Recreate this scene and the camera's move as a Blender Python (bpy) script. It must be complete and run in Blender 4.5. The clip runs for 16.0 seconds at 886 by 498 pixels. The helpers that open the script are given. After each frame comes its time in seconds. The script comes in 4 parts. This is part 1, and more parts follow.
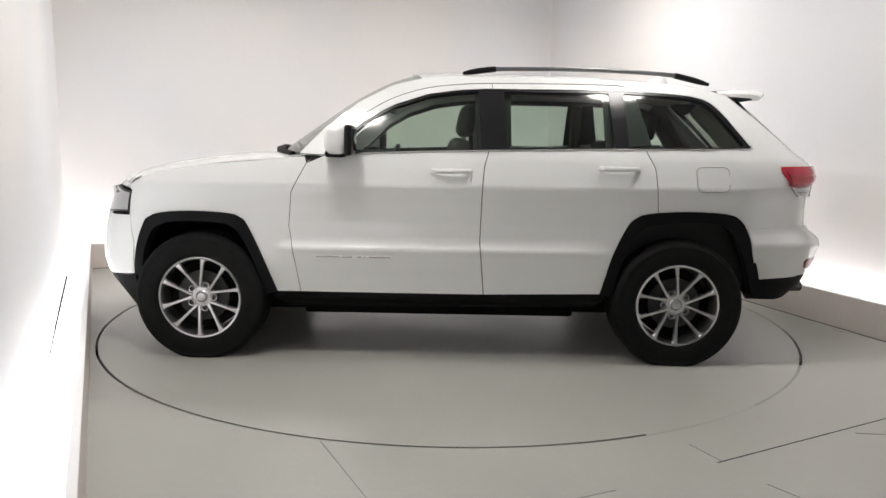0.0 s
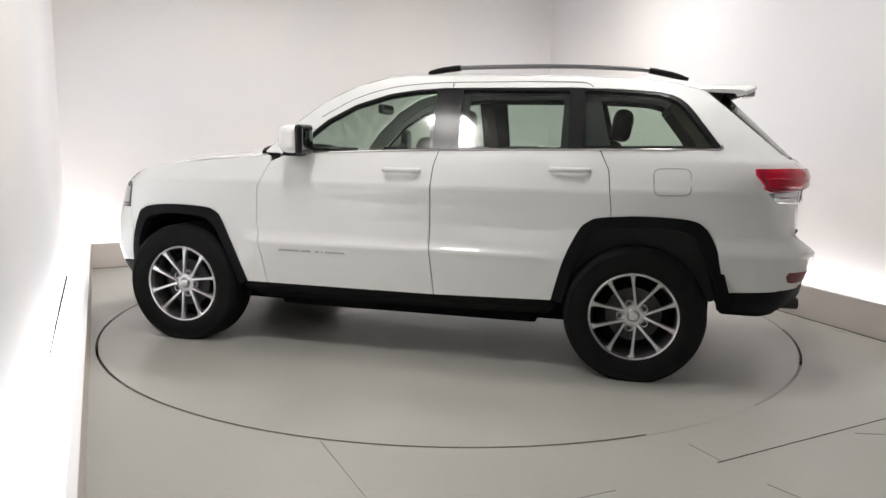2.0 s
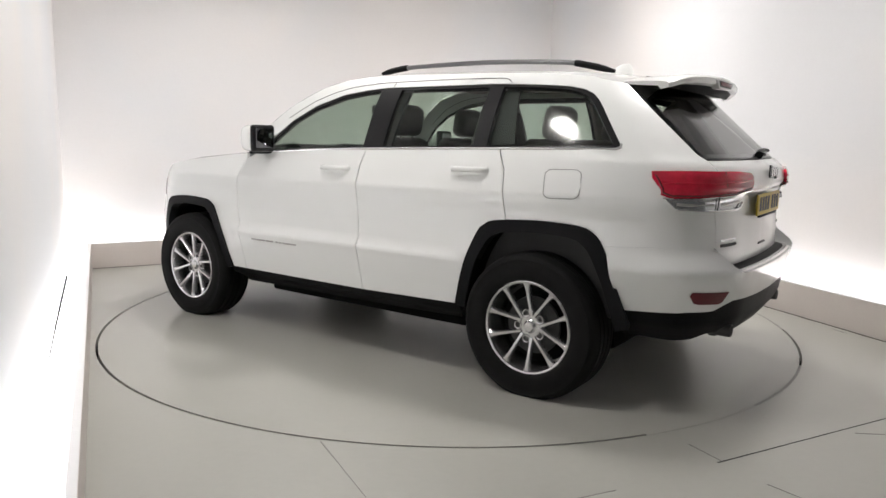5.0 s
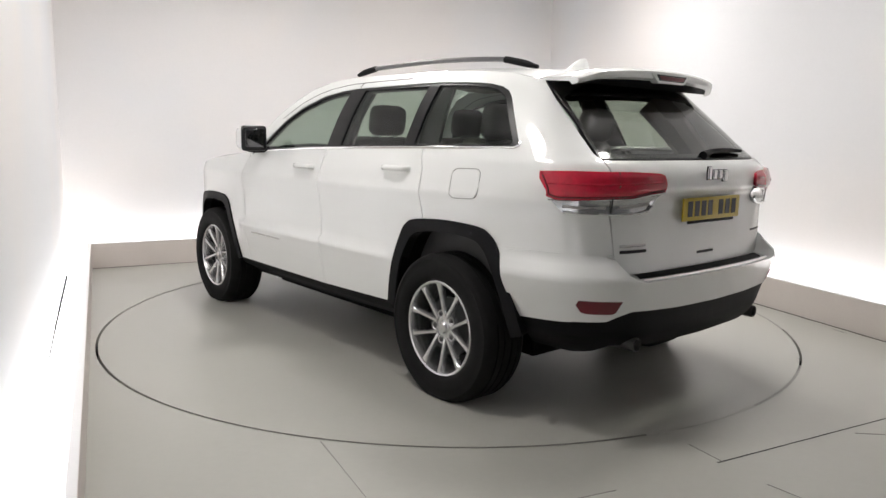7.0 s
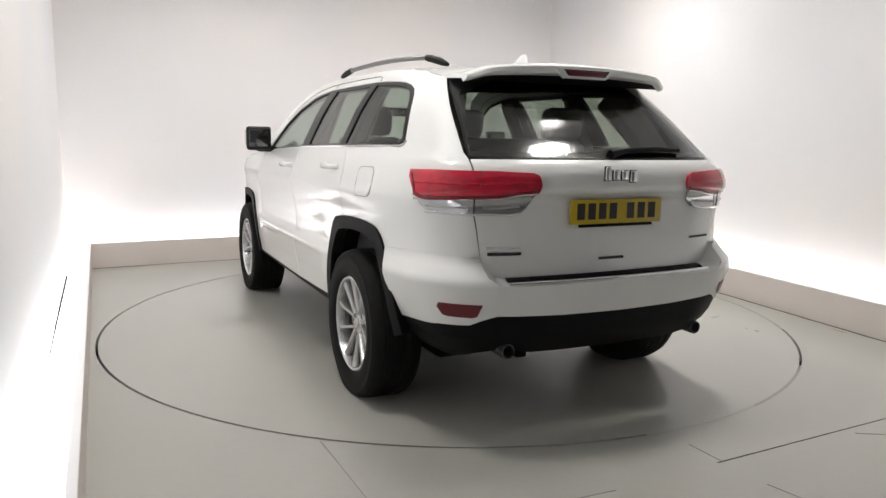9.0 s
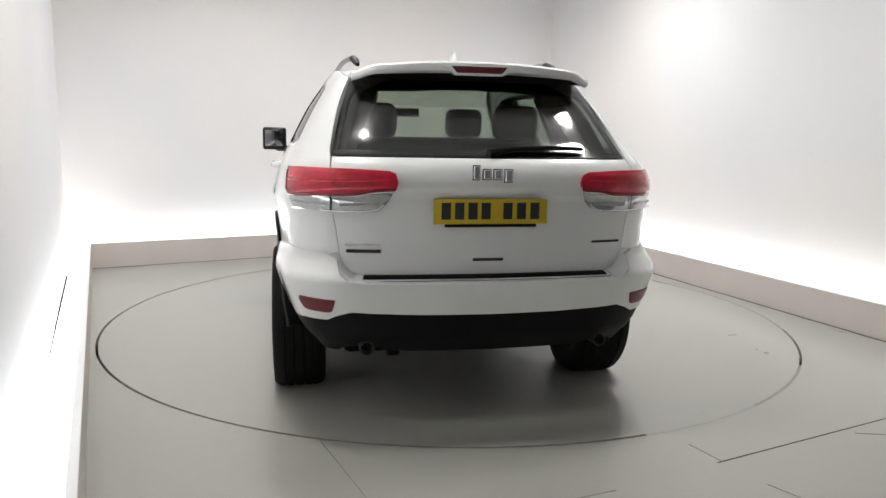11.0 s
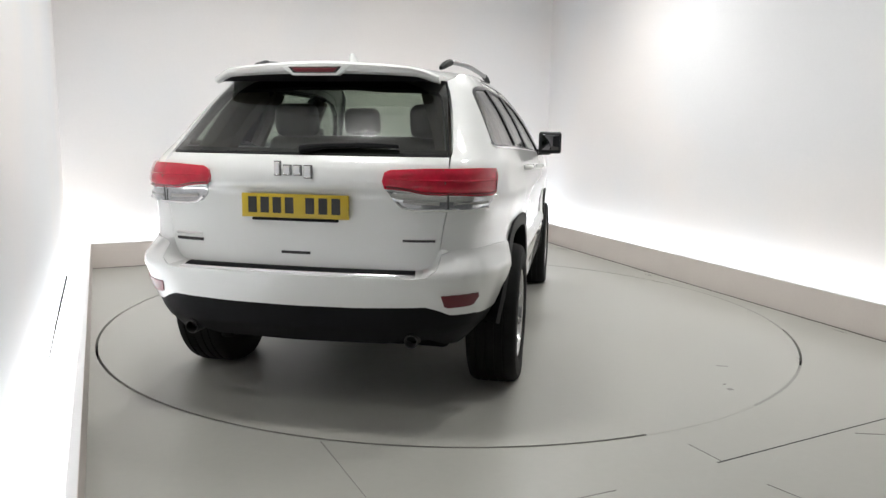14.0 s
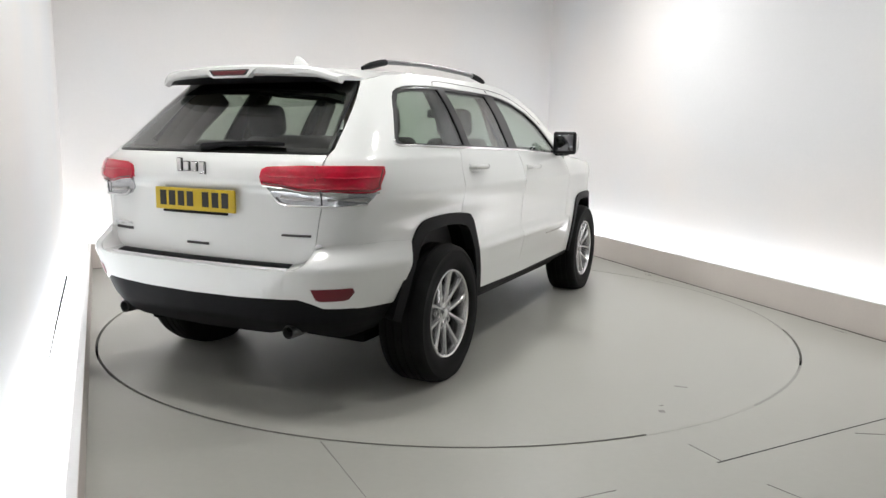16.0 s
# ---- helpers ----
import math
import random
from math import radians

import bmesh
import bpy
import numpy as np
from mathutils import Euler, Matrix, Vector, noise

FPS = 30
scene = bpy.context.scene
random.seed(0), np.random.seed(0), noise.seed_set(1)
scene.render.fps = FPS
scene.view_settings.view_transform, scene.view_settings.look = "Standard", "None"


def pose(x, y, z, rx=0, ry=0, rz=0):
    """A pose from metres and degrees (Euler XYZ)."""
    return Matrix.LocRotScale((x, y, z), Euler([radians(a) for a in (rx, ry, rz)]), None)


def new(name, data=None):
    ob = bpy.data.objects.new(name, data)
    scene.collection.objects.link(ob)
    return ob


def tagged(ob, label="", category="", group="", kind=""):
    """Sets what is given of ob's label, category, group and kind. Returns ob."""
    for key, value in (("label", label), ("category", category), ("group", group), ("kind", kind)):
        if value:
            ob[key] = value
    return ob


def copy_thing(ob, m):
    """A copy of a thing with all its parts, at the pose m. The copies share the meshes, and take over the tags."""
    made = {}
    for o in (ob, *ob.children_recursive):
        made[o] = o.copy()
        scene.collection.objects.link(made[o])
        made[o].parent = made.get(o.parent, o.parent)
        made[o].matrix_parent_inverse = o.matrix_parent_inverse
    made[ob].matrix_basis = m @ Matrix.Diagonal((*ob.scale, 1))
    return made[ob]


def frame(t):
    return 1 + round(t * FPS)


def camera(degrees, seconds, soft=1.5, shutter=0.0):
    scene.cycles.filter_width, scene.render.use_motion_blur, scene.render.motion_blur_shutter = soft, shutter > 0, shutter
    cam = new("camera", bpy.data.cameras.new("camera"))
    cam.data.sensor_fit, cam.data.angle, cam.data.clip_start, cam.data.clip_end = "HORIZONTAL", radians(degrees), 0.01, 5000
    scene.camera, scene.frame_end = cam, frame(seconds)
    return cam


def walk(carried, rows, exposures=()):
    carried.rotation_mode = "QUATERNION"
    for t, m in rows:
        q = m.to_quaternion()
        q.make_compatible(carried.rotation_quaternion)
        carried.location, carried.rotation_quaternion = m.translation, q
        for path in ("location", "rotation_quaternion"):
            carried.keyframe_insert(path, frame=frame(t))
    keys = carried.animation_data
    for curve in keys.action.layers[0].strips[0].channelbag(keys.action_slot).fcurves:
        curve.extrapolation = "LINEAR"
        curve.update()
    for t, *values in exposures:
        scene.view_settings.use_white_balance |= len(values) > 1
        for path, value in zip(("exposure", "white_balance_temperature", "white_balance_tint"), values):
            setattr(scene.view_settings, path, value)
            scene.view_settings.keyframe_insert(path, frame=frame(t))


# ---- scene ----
cam = camera(63.72, 16.0, soft=1.5)
EYE = Vector((0.0, -5.509, 1.353))
CAM_TURN = Matrix(((0.99981747, -0.01715113, 0.00841825, 0), (0.01092287, 0.15162041, -0.98837844, 0), (0.01567543, 0.98828998, 0.15178007, 0), (0, 0, 0, 1)))
CAM_POSE = Matrix.Translation(EYE) @ CAM_TURN
walk(cam, [(0.0, CAM_POSE), (16.0, CAM_POSE)], exposures=[(0.0, 0.0, 6600, 12), (9.0, 0.0, 6600, 12), (12.0, 0.0, 6420, 9), (16.0, 0.0, 6420, 9)])

# ---- light ----
world = bpy.data.worlds.new("world")
scene.world = world
world.use_nodes = True
world.node_tree.nodes["Background"].inputs["Color"].default_value = (0.02, 0.02, 0.02, 1)
CEILING_GLOW, TROUGH_GLOW = 70.0, 8.3


# ---- materials ----
def material(name, base, rough=0.5, metal=0.0, vary=0.0, scale=6.0, fine=80.0, bump=0.0, coat=0.0, emit=0.0, rough_vary=0.0, spec=0.5, second=None, coat_rough=0.14):
    """A surface with variation at two scales: broad stains and fine grain."""
    m = bpy.data.materials.new(name)
    m.use_nodes = True
    nt = m.node_tree
    b = nt.nodes["Principled BSDF"]
    b.inputs["Base Color"].default_value = (*base, 1)
    b.inputs["Roughness"].default_value = rough
    b.inputs["Metallic"].default_value = metal
    b.inputs["Coat Weight"].default_value = coat
    b.inputs["Coat Roughness"].default_value = coat_rough
    b.inputs["Specular IOR Level"].default_value = spec
    if emit:
        b.inputs["Emission Color"].default_value = (*base, 1)
        b.inputs["Emission Strength"].default_value = emit
    if vary or bump or rough_vary:
        co = nt.nodes.new("ShaderNodeTexCoord")
        big, small = nt.nodes.new("ShaderNodeTexNoise"), nt.nodes.new("ShaderNodeTexNoise")
        big.inputs["Scale"].default_value, small.inputs["Scale"].default_value = scale, fine
        big.inputs["Detail"].default_value, small.inputs["Detail"].default_value = 5, 3
        for n in (big, small):
            nt.links.new(co.outputs["Object"], n.inputs["Vector"])
        add = nt.nodes.new("ShaderNodeMath")
        add.operation = "MULTIPLY_ADD"
        nt.links.new(small.outputs["Fac"], add.inputs[0])
        add.inputs[1].default_value = 0.35
        nt.links.new(big.outputs["Fac"], add.inputs[2])
        ramp = nt.nodes.new("ShaderNodeMapRange")
        ramp.inputs["From Min"].default_value, ramp.inputs["From Max"].default_value = 0.35, 1.0
        ramp.inputs["To Min"].default_value, ramp.inputs["To Max"].default_value = 1 - vary, 1 + vary
        nt.links.new(add.outputs[0], ramp.inputs["Value"])
        if vary:
            mix = nt.nodes.new("ShaderNodeMix")
            mix.data_type, mix.blend_type = "RGBA", "MULTIPLY"
            mix.inputs["Factor"].default_value = 1.0
            mix.inputs["A"].default_value = (*base, 1)
            if second:
                tone = nt.nodes.new("ShaderNodeMix")
                tone.data_type = "RGBA"
                tone.inputs["A"].default_value, tone.inputs["B"].default_value = (*base, 1), (*second, 1)
                fade = nt.nodes.new("ShaderNodeMapRange")
                fade.inputs["From Min"].default_value, fade.inputs["From Max"].default_value = 0.42, 0.62
                nt.links.new(big.outputs["Fac"], fade.inputs["Value"])
                nt.links.new(fade.outputs["Result"], tone.inputs["Factor"])
                nt.links.new(tone.outputs["Result"], mix.inputs["A"])
            nt.links.new(ramp.outputs["Result"], mix.inputs["B"])
            nt.links.new(mix.outputs["Result"], b.inputs["Base Color"])
        if rough_vary:
            rr = nt.nodes.new("ShaderNodeMapRange")
            rr.inputs["From Min"].default_value, rr.inputs["From Max"].default_value = 0.35, 1.0
            rr.inputs["To Min"].default_value, rr.inputs["To Max"].default_value = max(0.02, rough - rough_vary), rough + rough_vary
            nt.links.new(add.outputs[0], rr.inputs["Value"])
            nt.links.new(rr.outputs["Result"], b.inputs["Roughness"])
        if bump:
            bp = nt.nodes.new("ShaderNodeBump")
            bp.inputs["Strength"].default_value, bp.inputs["Distance"].default_value = bump, 0.004
            nt.links.new(small.outputs["Fac"], bp.inputs["Height"])
            nt.links.new(bp.outputs["Normal"], b.inputs["Normal"])
    return m


def glass_material(name, tint, gloss=1.0):
    """Thin tinted glass: clear through, with a sharp surface gloss."""
    m = bpy.data.materials.new(name)
    m.use_nodes = True
    nt = m.node_tree
    nt.nodes.remove(nt.nodes["Principled BSDF"])
    clear, shine, mix = (nt.nodes.new("ShaderNode" + k) for k in ("BsdfTransparent", "BsdfGlossy", "MixShader"))
    clear.inputs["Color"].default_value = (*tint, 1)
    shine.inputs["Roughness"].default_value = 0.10
    edge, power, scale = nt.nodes.new("ShaderNodeLayerWeight"), nt.nodes.new("ShaderNodeMath"), nt.nodes.new("ShaderNodeMath")
    edge.inputs["Blend"].default_value = 0.5
    power.operation, scale.operation = "POWER", "MULTIPLY_ADD"
    power.inputs[1].default_value, scale.inputs[1].default_value, scale.inputs[2].default_value = 3.6, 0.85, 0.05 * gloss
    nt.links.new(edge.outputs["Facing"], power.inputs[0])
    nt.links.new(power.outputs[0], scale.inputs[0])
    nt.links.new(scale.outputs[0], mix.inputs[0])
    nt.links.new(clear.outputs[0], mix.inputs[1])
    nt.links.new(shine.outputs[0], mix.inputs[2])
    nt.links.new(mix.outputs[0], nt.nodes["Material Output"].inputs["Surface"])
    return m


WALL = material("wall_paint", (0.775, 0.775, 0.79), 0.65, vary=0.03, scale=0.45, fine=40, bump=0.03, second=(0.805, 0.772, 0.758))
DARKWALL = material("unseen_wall_dark_grey", (0.16, 0.165, 0.17), 0.6, vary=0.06, scale=1.5, fine=40)
KERB = material("kerb_paint", (0.64, 0.585, 0.548), 0.55, vary=0.05, scale=2.5, fine=60, bump=0.03)
KERB_TOP = material("white_kerb_top", (0.85, 0.85, 0.85), 0.5, vary=0.02, scale=3)
CEILING = material("ceiling_paint", (0.6, 0.595, 0.59), 0.8, vary=0.03, scale=1.0)
FLOOR = material("grey_floor_paint", (0.398, 0.395, 0.360), 0.37, vary=0.08, scale=0.9, fine=25, bump=0.02, rough_vary=0.08)
DISC = material("grey_turntable_paint", (0.398, 0.395, 0.360), 0.35, vary=0.08, scale=0.9, fine=25, bump=0.02, rough_vary=0.08)
JOINT = material("dark_joint", (0.03, 0.03, 0.028), 0.7)
DUSTY = material("dusty_gap", (0.335, 0.33, 0.31), 0.7)
SCUFF = material("scuff", (0.25, 0.24, 0.225), 0.6)
PIT = material("dark_pit", (0.03, 0.03, 0.03), 0.9)
LED = material("led_strip", (0.94, 0.975, 1.0), 0.5, emit=TROUGH_GLOW)
LAMP = material("lamp_panel", (1.0, 0.985, 0.955), 0.5, emit=CEILING_GLOW)
FRAME = material("lamp_frame", (0.75, 0.75, 0.75), 0.4)
PAINT = material("white_car_paint", (0.785, 0.795, 0.78), 0.42, vary=0.012, scale=2, fine=300, coat=1.0, coat_rough=0.035)
PLASTIC = material("black_textured_plastic", (0.0065, 0.0065, 0.0075), 0.55, vary=0.15, scale=9, fine=300, bump=0.06, spec=0.12)
GLOSSBLACK = material("gloss_black", (0.007, 0.007, 0.008), 0.28, spec=0.3)
RUBBER = material("tyre_rubber", (0.009, 0.009, 0.009), 0.7, vary=0.25, scale=14, fine=200, bump=0.1, spec=0.12)
ALLOY = material("silver_alloy", (0.58, 0.58, 0.585), 0.24, metal=0.9, vary=0.04, scale=20)
DARKMETAL = material("dark_brake_metal", (0.075, 0.075, 0.075), 0.45, metal=0.8, vary=0.2, scale=20)
DISCMETAL = material("dark_brake_disc", (0.05, 0.05, 0.05), 0.5, metal=0.6, vary=0.3, scale=30)
CHROME = material("chrome", (0.80, 0.80, 0.81), 0.10, metal=1.0)
RED = material("red_lens", (0.52, 0.008, 0.034), 0.2, vary=0.25, scale=22, coat=0.6, spec=0.4, coat_rough=0.05)
DARKRED = material("dark_red_lens", (0.13, 0.005, 0.013), 0.3, coat=0.1)
CLEARLENS = material("clear_lens", (0.50, 0.51, 0.52), 0.14, metal=0.8, vary=0.12, scale=30, coat=0.6)
YELLOW = material("yellow_plate", (0.54, 0.385, 0.02), 0.35, vary=0.03, scale=30)
INK = material("black_ink", (0.015, 0.015, 0.015), 0.5)
SEAT = material("dark_leather", (0.072, 0.064, 0.055), 0.5, vary=0.15, scale=12, fine=180, bump=0.15)
CABIN = material("dark_cabin_trim", (0.022, 0.022, 0.023), 0.6, vary=0.1, scale=8, bump=0.05)
LINING = material("pillar_lining", (0.165, 0.145, 0.118), 0.75, vary=0.05, scale=9)
HEADLINER = material("headliner", (0.32, 0.30, 0.27), 0.9, vary=0.04, scale=6)
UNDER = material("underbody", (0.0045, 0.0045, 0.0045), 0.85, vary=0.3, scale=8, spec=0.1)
FLAPGAP = material("pale_gap", (0.33, 0.33, 0.32), 0.6)
SEAM = material("grey_panel_seam", (0.085, 0.085, 0.085), 0.7)
DIRT_SHADE = material("floor_dirt_and_shade", (0.085, 0.076, 0.068), 0.75, vary=0.3, scale=12)
SATIN = material("satin_rail_metal", (0.16, 0.16, 0.165), 0.35, metal=0.7, vary=0.05, scale=12)
BADGE = material("grey_badge", (0.42, 0.41, 0.40), 0.35, metal=0.5)
GLASS = glass_material("side_glass", (0.60, 0.68, 0.62))
REARGLASS = glass_material("tinted_rear_glass", (0.45, 0.48, 0.43), 1.7)
MIRROR = material("mirror_glass", (0.2, 0.2, 0.21), 0.02, metal=1.0)


# ---- mesh helpers ----
def mesh_of(name, verts, faces, mat, smooth=True):
    me = bpy.data.meshes.new(name)
    me.from_pydata([tuple(v) for v in verts], [], faces)
    me.materials.append(mat)
    me.polygons.foreach_set("use_smooth", [smooth] * len(me.polygons))
    me.update()
    return me


def put(name, me, parent=None, label=""):
    ob = new(name, me)
    ob.parent = parent
    return tagged(ob, label)


def part(name, bm, mat, parent=None, label="", smooth=True):
    me = bpy.data.meshes.new(name)
    bmesh.ops.recalc_face_normals(bm, faces=bm.faces)
    bm.to_mesh(me)
    bm.free()
    me.materials.append(mat)
    me.polygons.foreach_set("use_smooth", [smooth] * len(me.polygons))
    if smooth:
        me.set_sharp_from_angle(angle=radians(38))
    return put(name, me, parent, label)


def box(bm, centre, size, bevel=0.0, turn=None, segments=2):
    """A bevelled block added to bm."""
    made = bmesh.ops.create_cube(bm, size=1.0)["verts"]
    m = Matrix.Translation(centre) @ (turn or Matrix()) @ Matrix.Diagonal((*size, 1))
    bmesh.ops.transform(bm, matrix=m, verts=made)
    if bevel:
        edges = list({e for v in made for e in v.link_edges})
        bmesh.ops.bevel(bm, geom=edges, offset=bevel, segments=segments, profile=0.5, affect="EDGES")
    return bm


def block(name, centre, size, mat, parent=None, label="", bevel=0.004, turn=None, segments=2):
    return part(name, box(bmesh.new(), centre, size, bevel, turn, segments), mat, parent, label)


def lathe(profile, n=64, axis="Y"):
    """Verts and faces of a profile [(radius, along)] turned about an axis."""
    verts, faces, k = [], [], len(profile)
    for i in range(n):
        a = 2 * math.pi * i / n
        for r, h in profile:
            verts.append((r * math.cos(a), h, r * math.sin(a)) if axis == "Y" else (h, r * math.cos(a), r * math.sin(a)) if axis == "X" else (r * math.cos(a), r * math.sin(a), h))
    for i in range(n):
        for j in range(k - 1):
            a, b = i * k + j, ((i + 1) % n) * k + j
            faces.append((a, b, b + 1, a + 1))
    return verts, faces


def turned(name, profile, mat, parent, label="", n=64, axis="Y"):
    bm = bmesh.new()
    verts, faces = lathe(profile, n, axis)
    vs = [bm.verts.new(v) for v in verts]
    for f in faces:
        try:
            bm.faces.new([vs[i] for i in f])
        except ValueError:
            pass
    bmesh.ops.remove_doubles(bm, verts=bm.verts, dist=1e-5)
    return part(name, bm, mat, parent, label)


def tube(name, points, radius, mat, parent, label="", n=10, flat=1.0):
    """A round bar through points."""
    bm = bmesh.new()
    pts = [Vector(q) for q in points]
    rings = []
    for i, q in enumerate(pts):
        d = (pts[min(i + 1, len(pts) - 1)] - pts[max(i - 1, 0)]).normalized()
        side = d.cross(Vector((0, 0, 1)))
        side = side.normalized() if side.length > 1e-4 else Vector((1, 0, 0))
        up = side.cross(d)
        r = radius if not isinstance(radius, (list, tuple)) else radius[i]
        rings.append([bm.verts.new(q + side * r * math.cos(2 * math.pi * j / n) + up * flat * r * math.sin(2 * math.pi * j / n)) for j in range(n)])
    for a, b in zip(rings, rings[1:]):
        for j in range(n):
            bm.faces.new((a[j], a[(j + 1) % n], b[(j + 1) % n], b[j]))
    bm.faces.new(rings[0]), bm.faces.new(rings[-1])
    return part(name, bm, mat, parent, label)


def inside(q, loop):
    x, y = q
    hit = False
    for (x0, y0), (x1, y1) in zip(loop, loop[1:] + loop[:1]):
        if (y0 > y) != (y1 > y) and x < (x1 - x0) * (y - y0) / (y1 - y0) + x0:
            hit = not hit
    return hit


def dense(loop, step):
    out = []
    for (x0, y0), (x1, y1) in zip(loop, loop[1:] + loop[:1]):
        n = max(1, math.ceil(math.hypot(x1 - x0, y1 - y0) / step))
        out += [(x0 + (x1 - x0) * i / n, y0 + (y1 - y0) * i / n) for i in range(n)]
    return out


def rounded(loop, times=2, cut=0.25):
    """Cuts the corners of a closed outline."""
    for _ in range(times):
        out = []
        for (x0, y0), (x1, y1) in zip(loop, loop[1:] + loop[:1]):
            out += [(x0 + (x1 - x0) * cut, y0 + (y1 - y0) * cut), (x0 + (x1 - x0) * (1 - cut), y0 + (y1 - y0) * (1 - cut))]
        loop = out
    return loop


def fill(loops, step):
    """Triangles over a flat outline with holes: points, faces, and the boundary loops as indices."""
    from mathutils.geometry import delaunay_2d_cdt
    loops = [dense(l, step) for l in loops]
    pts, edges = [], []
    for l in loops:
        k = len(pts)
        pts += l
        edges += [(k + i, k + (i + 1) % len(l)) for i in range(len(l))]
    xs, ys = [q[0] for q in loops[0]], [q[1] for q in loops[0]]
    bound = np.array([q for l in loops for q in l])
    nx, ny = int((max(xs) - min(xs)) / step), int((max(ys) - min(ys)) / step)
    for i in range(1, nx + 1):
        for j in range(1, ny + 1):
            q = (min(xs) + i * step, min(ys) + j * step)
            if inside(q, loops[0]) and not any(inside(q, h) for h in loops[1:]) and np.min(np.hypot(bound[:, 0] - q[0], bound[:, 1] - q[1])) > step * 0.45:
                pts.append(q)
    vs, es, fs, *_ = delaunay_2d_cdt([Vector(q) for q in pts], edges, [], 0, 1e-6)
    faces = []
    for f in fs:
        c = (sum(vs[i][0] for i in f) / 3, sum(vs[i][1] for i in f) / 3)
        if inside(c, loops[0]) and not any(inside(c, h) for h in loops[1:]):
            faces.append(tuple(f))
    return [tuple(v) for v in vs], faces


def sheet_mesh(name, loops, to3d, mat, step=0.05, thick=0.02):
    """A curved panel with turned-in edges: to3d(a, b) gives the place on the surface."""
    pts, faces = fill(loops, step)
    verts = [Vector(to3d(*q)) for q in pts]
    h = 0.004
    count = {}
    for f in faces:
        for a, b in zip(f, f[1:] + f[:1]):
            count[(a, b)] = count.get((a, b), 0) + 1
    rim = [(a, b) for a, b in count if (b, a) not in count]
    nrm = {}
    for i in {i for e in rim for i in e}:
        a, b = pts[i]
        n = (Vector(to3d(a + h, b)) - Vector(to3d(a - h, b))).cross(Vector(to3d(a, b + h)) - Vector(to3d(a, b - h)))
        nrm[i] = n.normalized()
    top, flat = {}, []
    for i, n in nrm.items():
        top[i] = (len(verts), len(verts) + 1)
        verts += [verts[i].copy(), verts[i] - n * thick]
    for a, b in rim:
        flat.append((b, a) and (top[b][0], top[a][0], top[a][1], top[b][1]))
    me = mesh_of(name, verts, faces + flat, mat)
    true = [v.normal.copy() for v in me.vertices]
    for i, (x, y) in enumerate(pts):
        n = (Vector(to3d(x + h, y)) - Vector(to3d(x - h, y))).cross(Vector(to3d(x, y + h)) - Vector(to3d(x, y - h)))
        if n.length > 1e-12:
            true[i] = n.normalized()
    me.normals_split_custom_set_from_vertices(true)
    return me


def loft(name, rows, mat, parent=None, label="", thick=0.0):
    """A surface through rows of points of one length each."""
    bm = bmesh.new()
    grid = [[bm.verts.new(q) for q in r] for r in rows]
    for r, s in zip(grid, grid[1:]):
        for i in range(len(r) - 1):
            bm.faces.new((r[i], r[i + 1], s[i + 1], s[i]))
    bmesh.ops.recalc_face_normals(bm, faces=bm.faces)
    if thick:
        bmesh.ops.solidify(bm, geom=bm.faces[:], thickness=thick)
    return part(name, bm, mat, parent, label)


# ---- room ----
KERB_HIGH, KERB_WIDE, WALL_GAP, ROOM_HIGH = 0.248, 0.036, 0.225, 3.5
BACK_LEFT, BACK_RIGHT = Vector((-3.62, 1.585, 0)), Vector((1.245, 4.335, 0))
LEFT_WAY, RIGHT_WAY = Vector((0.442, -0.897, 0)).normalized(), Vector((0.346, -0.938, 0)).normalized()
BACK_WAY = (BACK_RIGHT - BACK_LEFT).normalized()
LEFT_OUT, RIGHT_OUT, BACK_OUT = Vector((LEFT_WAY.y, -LEFT_WAY.x, 0)), Vector((-RIGHT_WAY.y, RIGHT_WAY.x, 0)), Vector((-BACK_WAY.y, BACK_WAY.x, 0))


def meet(p, d, q, e):
    """Where the line p + s d meets q + t e, in plan."""
    s = ((q.x - p.x) * e.y - (q.y - p.y) * e.x) / (d.x * e.y - d.y * e.x)
    return p + d * s


def room_corner(out, which):
    """Plan corners of the room's outline, pushed out by that much."""
    l, b, r = BACK_LEFT + LEFT_OUT * out, BACK_LEFT + BACK_OUT * out, BACK_RIGHT + RIGHT_OUT * out
    f = Vector((0.2, -6.2, 0)) - BACK_OUT * out
    return {"bl": meet(l, LEFT_WAY, b, BACK_WAY), "br": meet(r, RIGHT_WAY, b, BACK_WAY), "fl": meet(l, LEFT_WAY, f, BACK_WAY), "fr": meet(r, RIGHT_WAY, f, BACK_WAY)}[which]


def prism(name, plan, z0, z1, mat, label="", parent=None):
    n = len(plan)
    verts = [(q.x, q.y, z) for z in (z0, z1) for q in plan]
    bm = bmesh.new()
    vs = [bm.verts.new(v) for v in verts]
    bm.faces.new(vs[:n]), bm.faces.new(vs[n:])
    for i in range(n):
        bm.faces.new((vs[i], vs[(i + 1) % n], vs[n + (i + 1) % n], vs[n + i]))
    return part(name, bm, mat, parent, label, smooth=False)


def structure(ob, label, category):
    return tagged(ob, label, category, kind="structure")


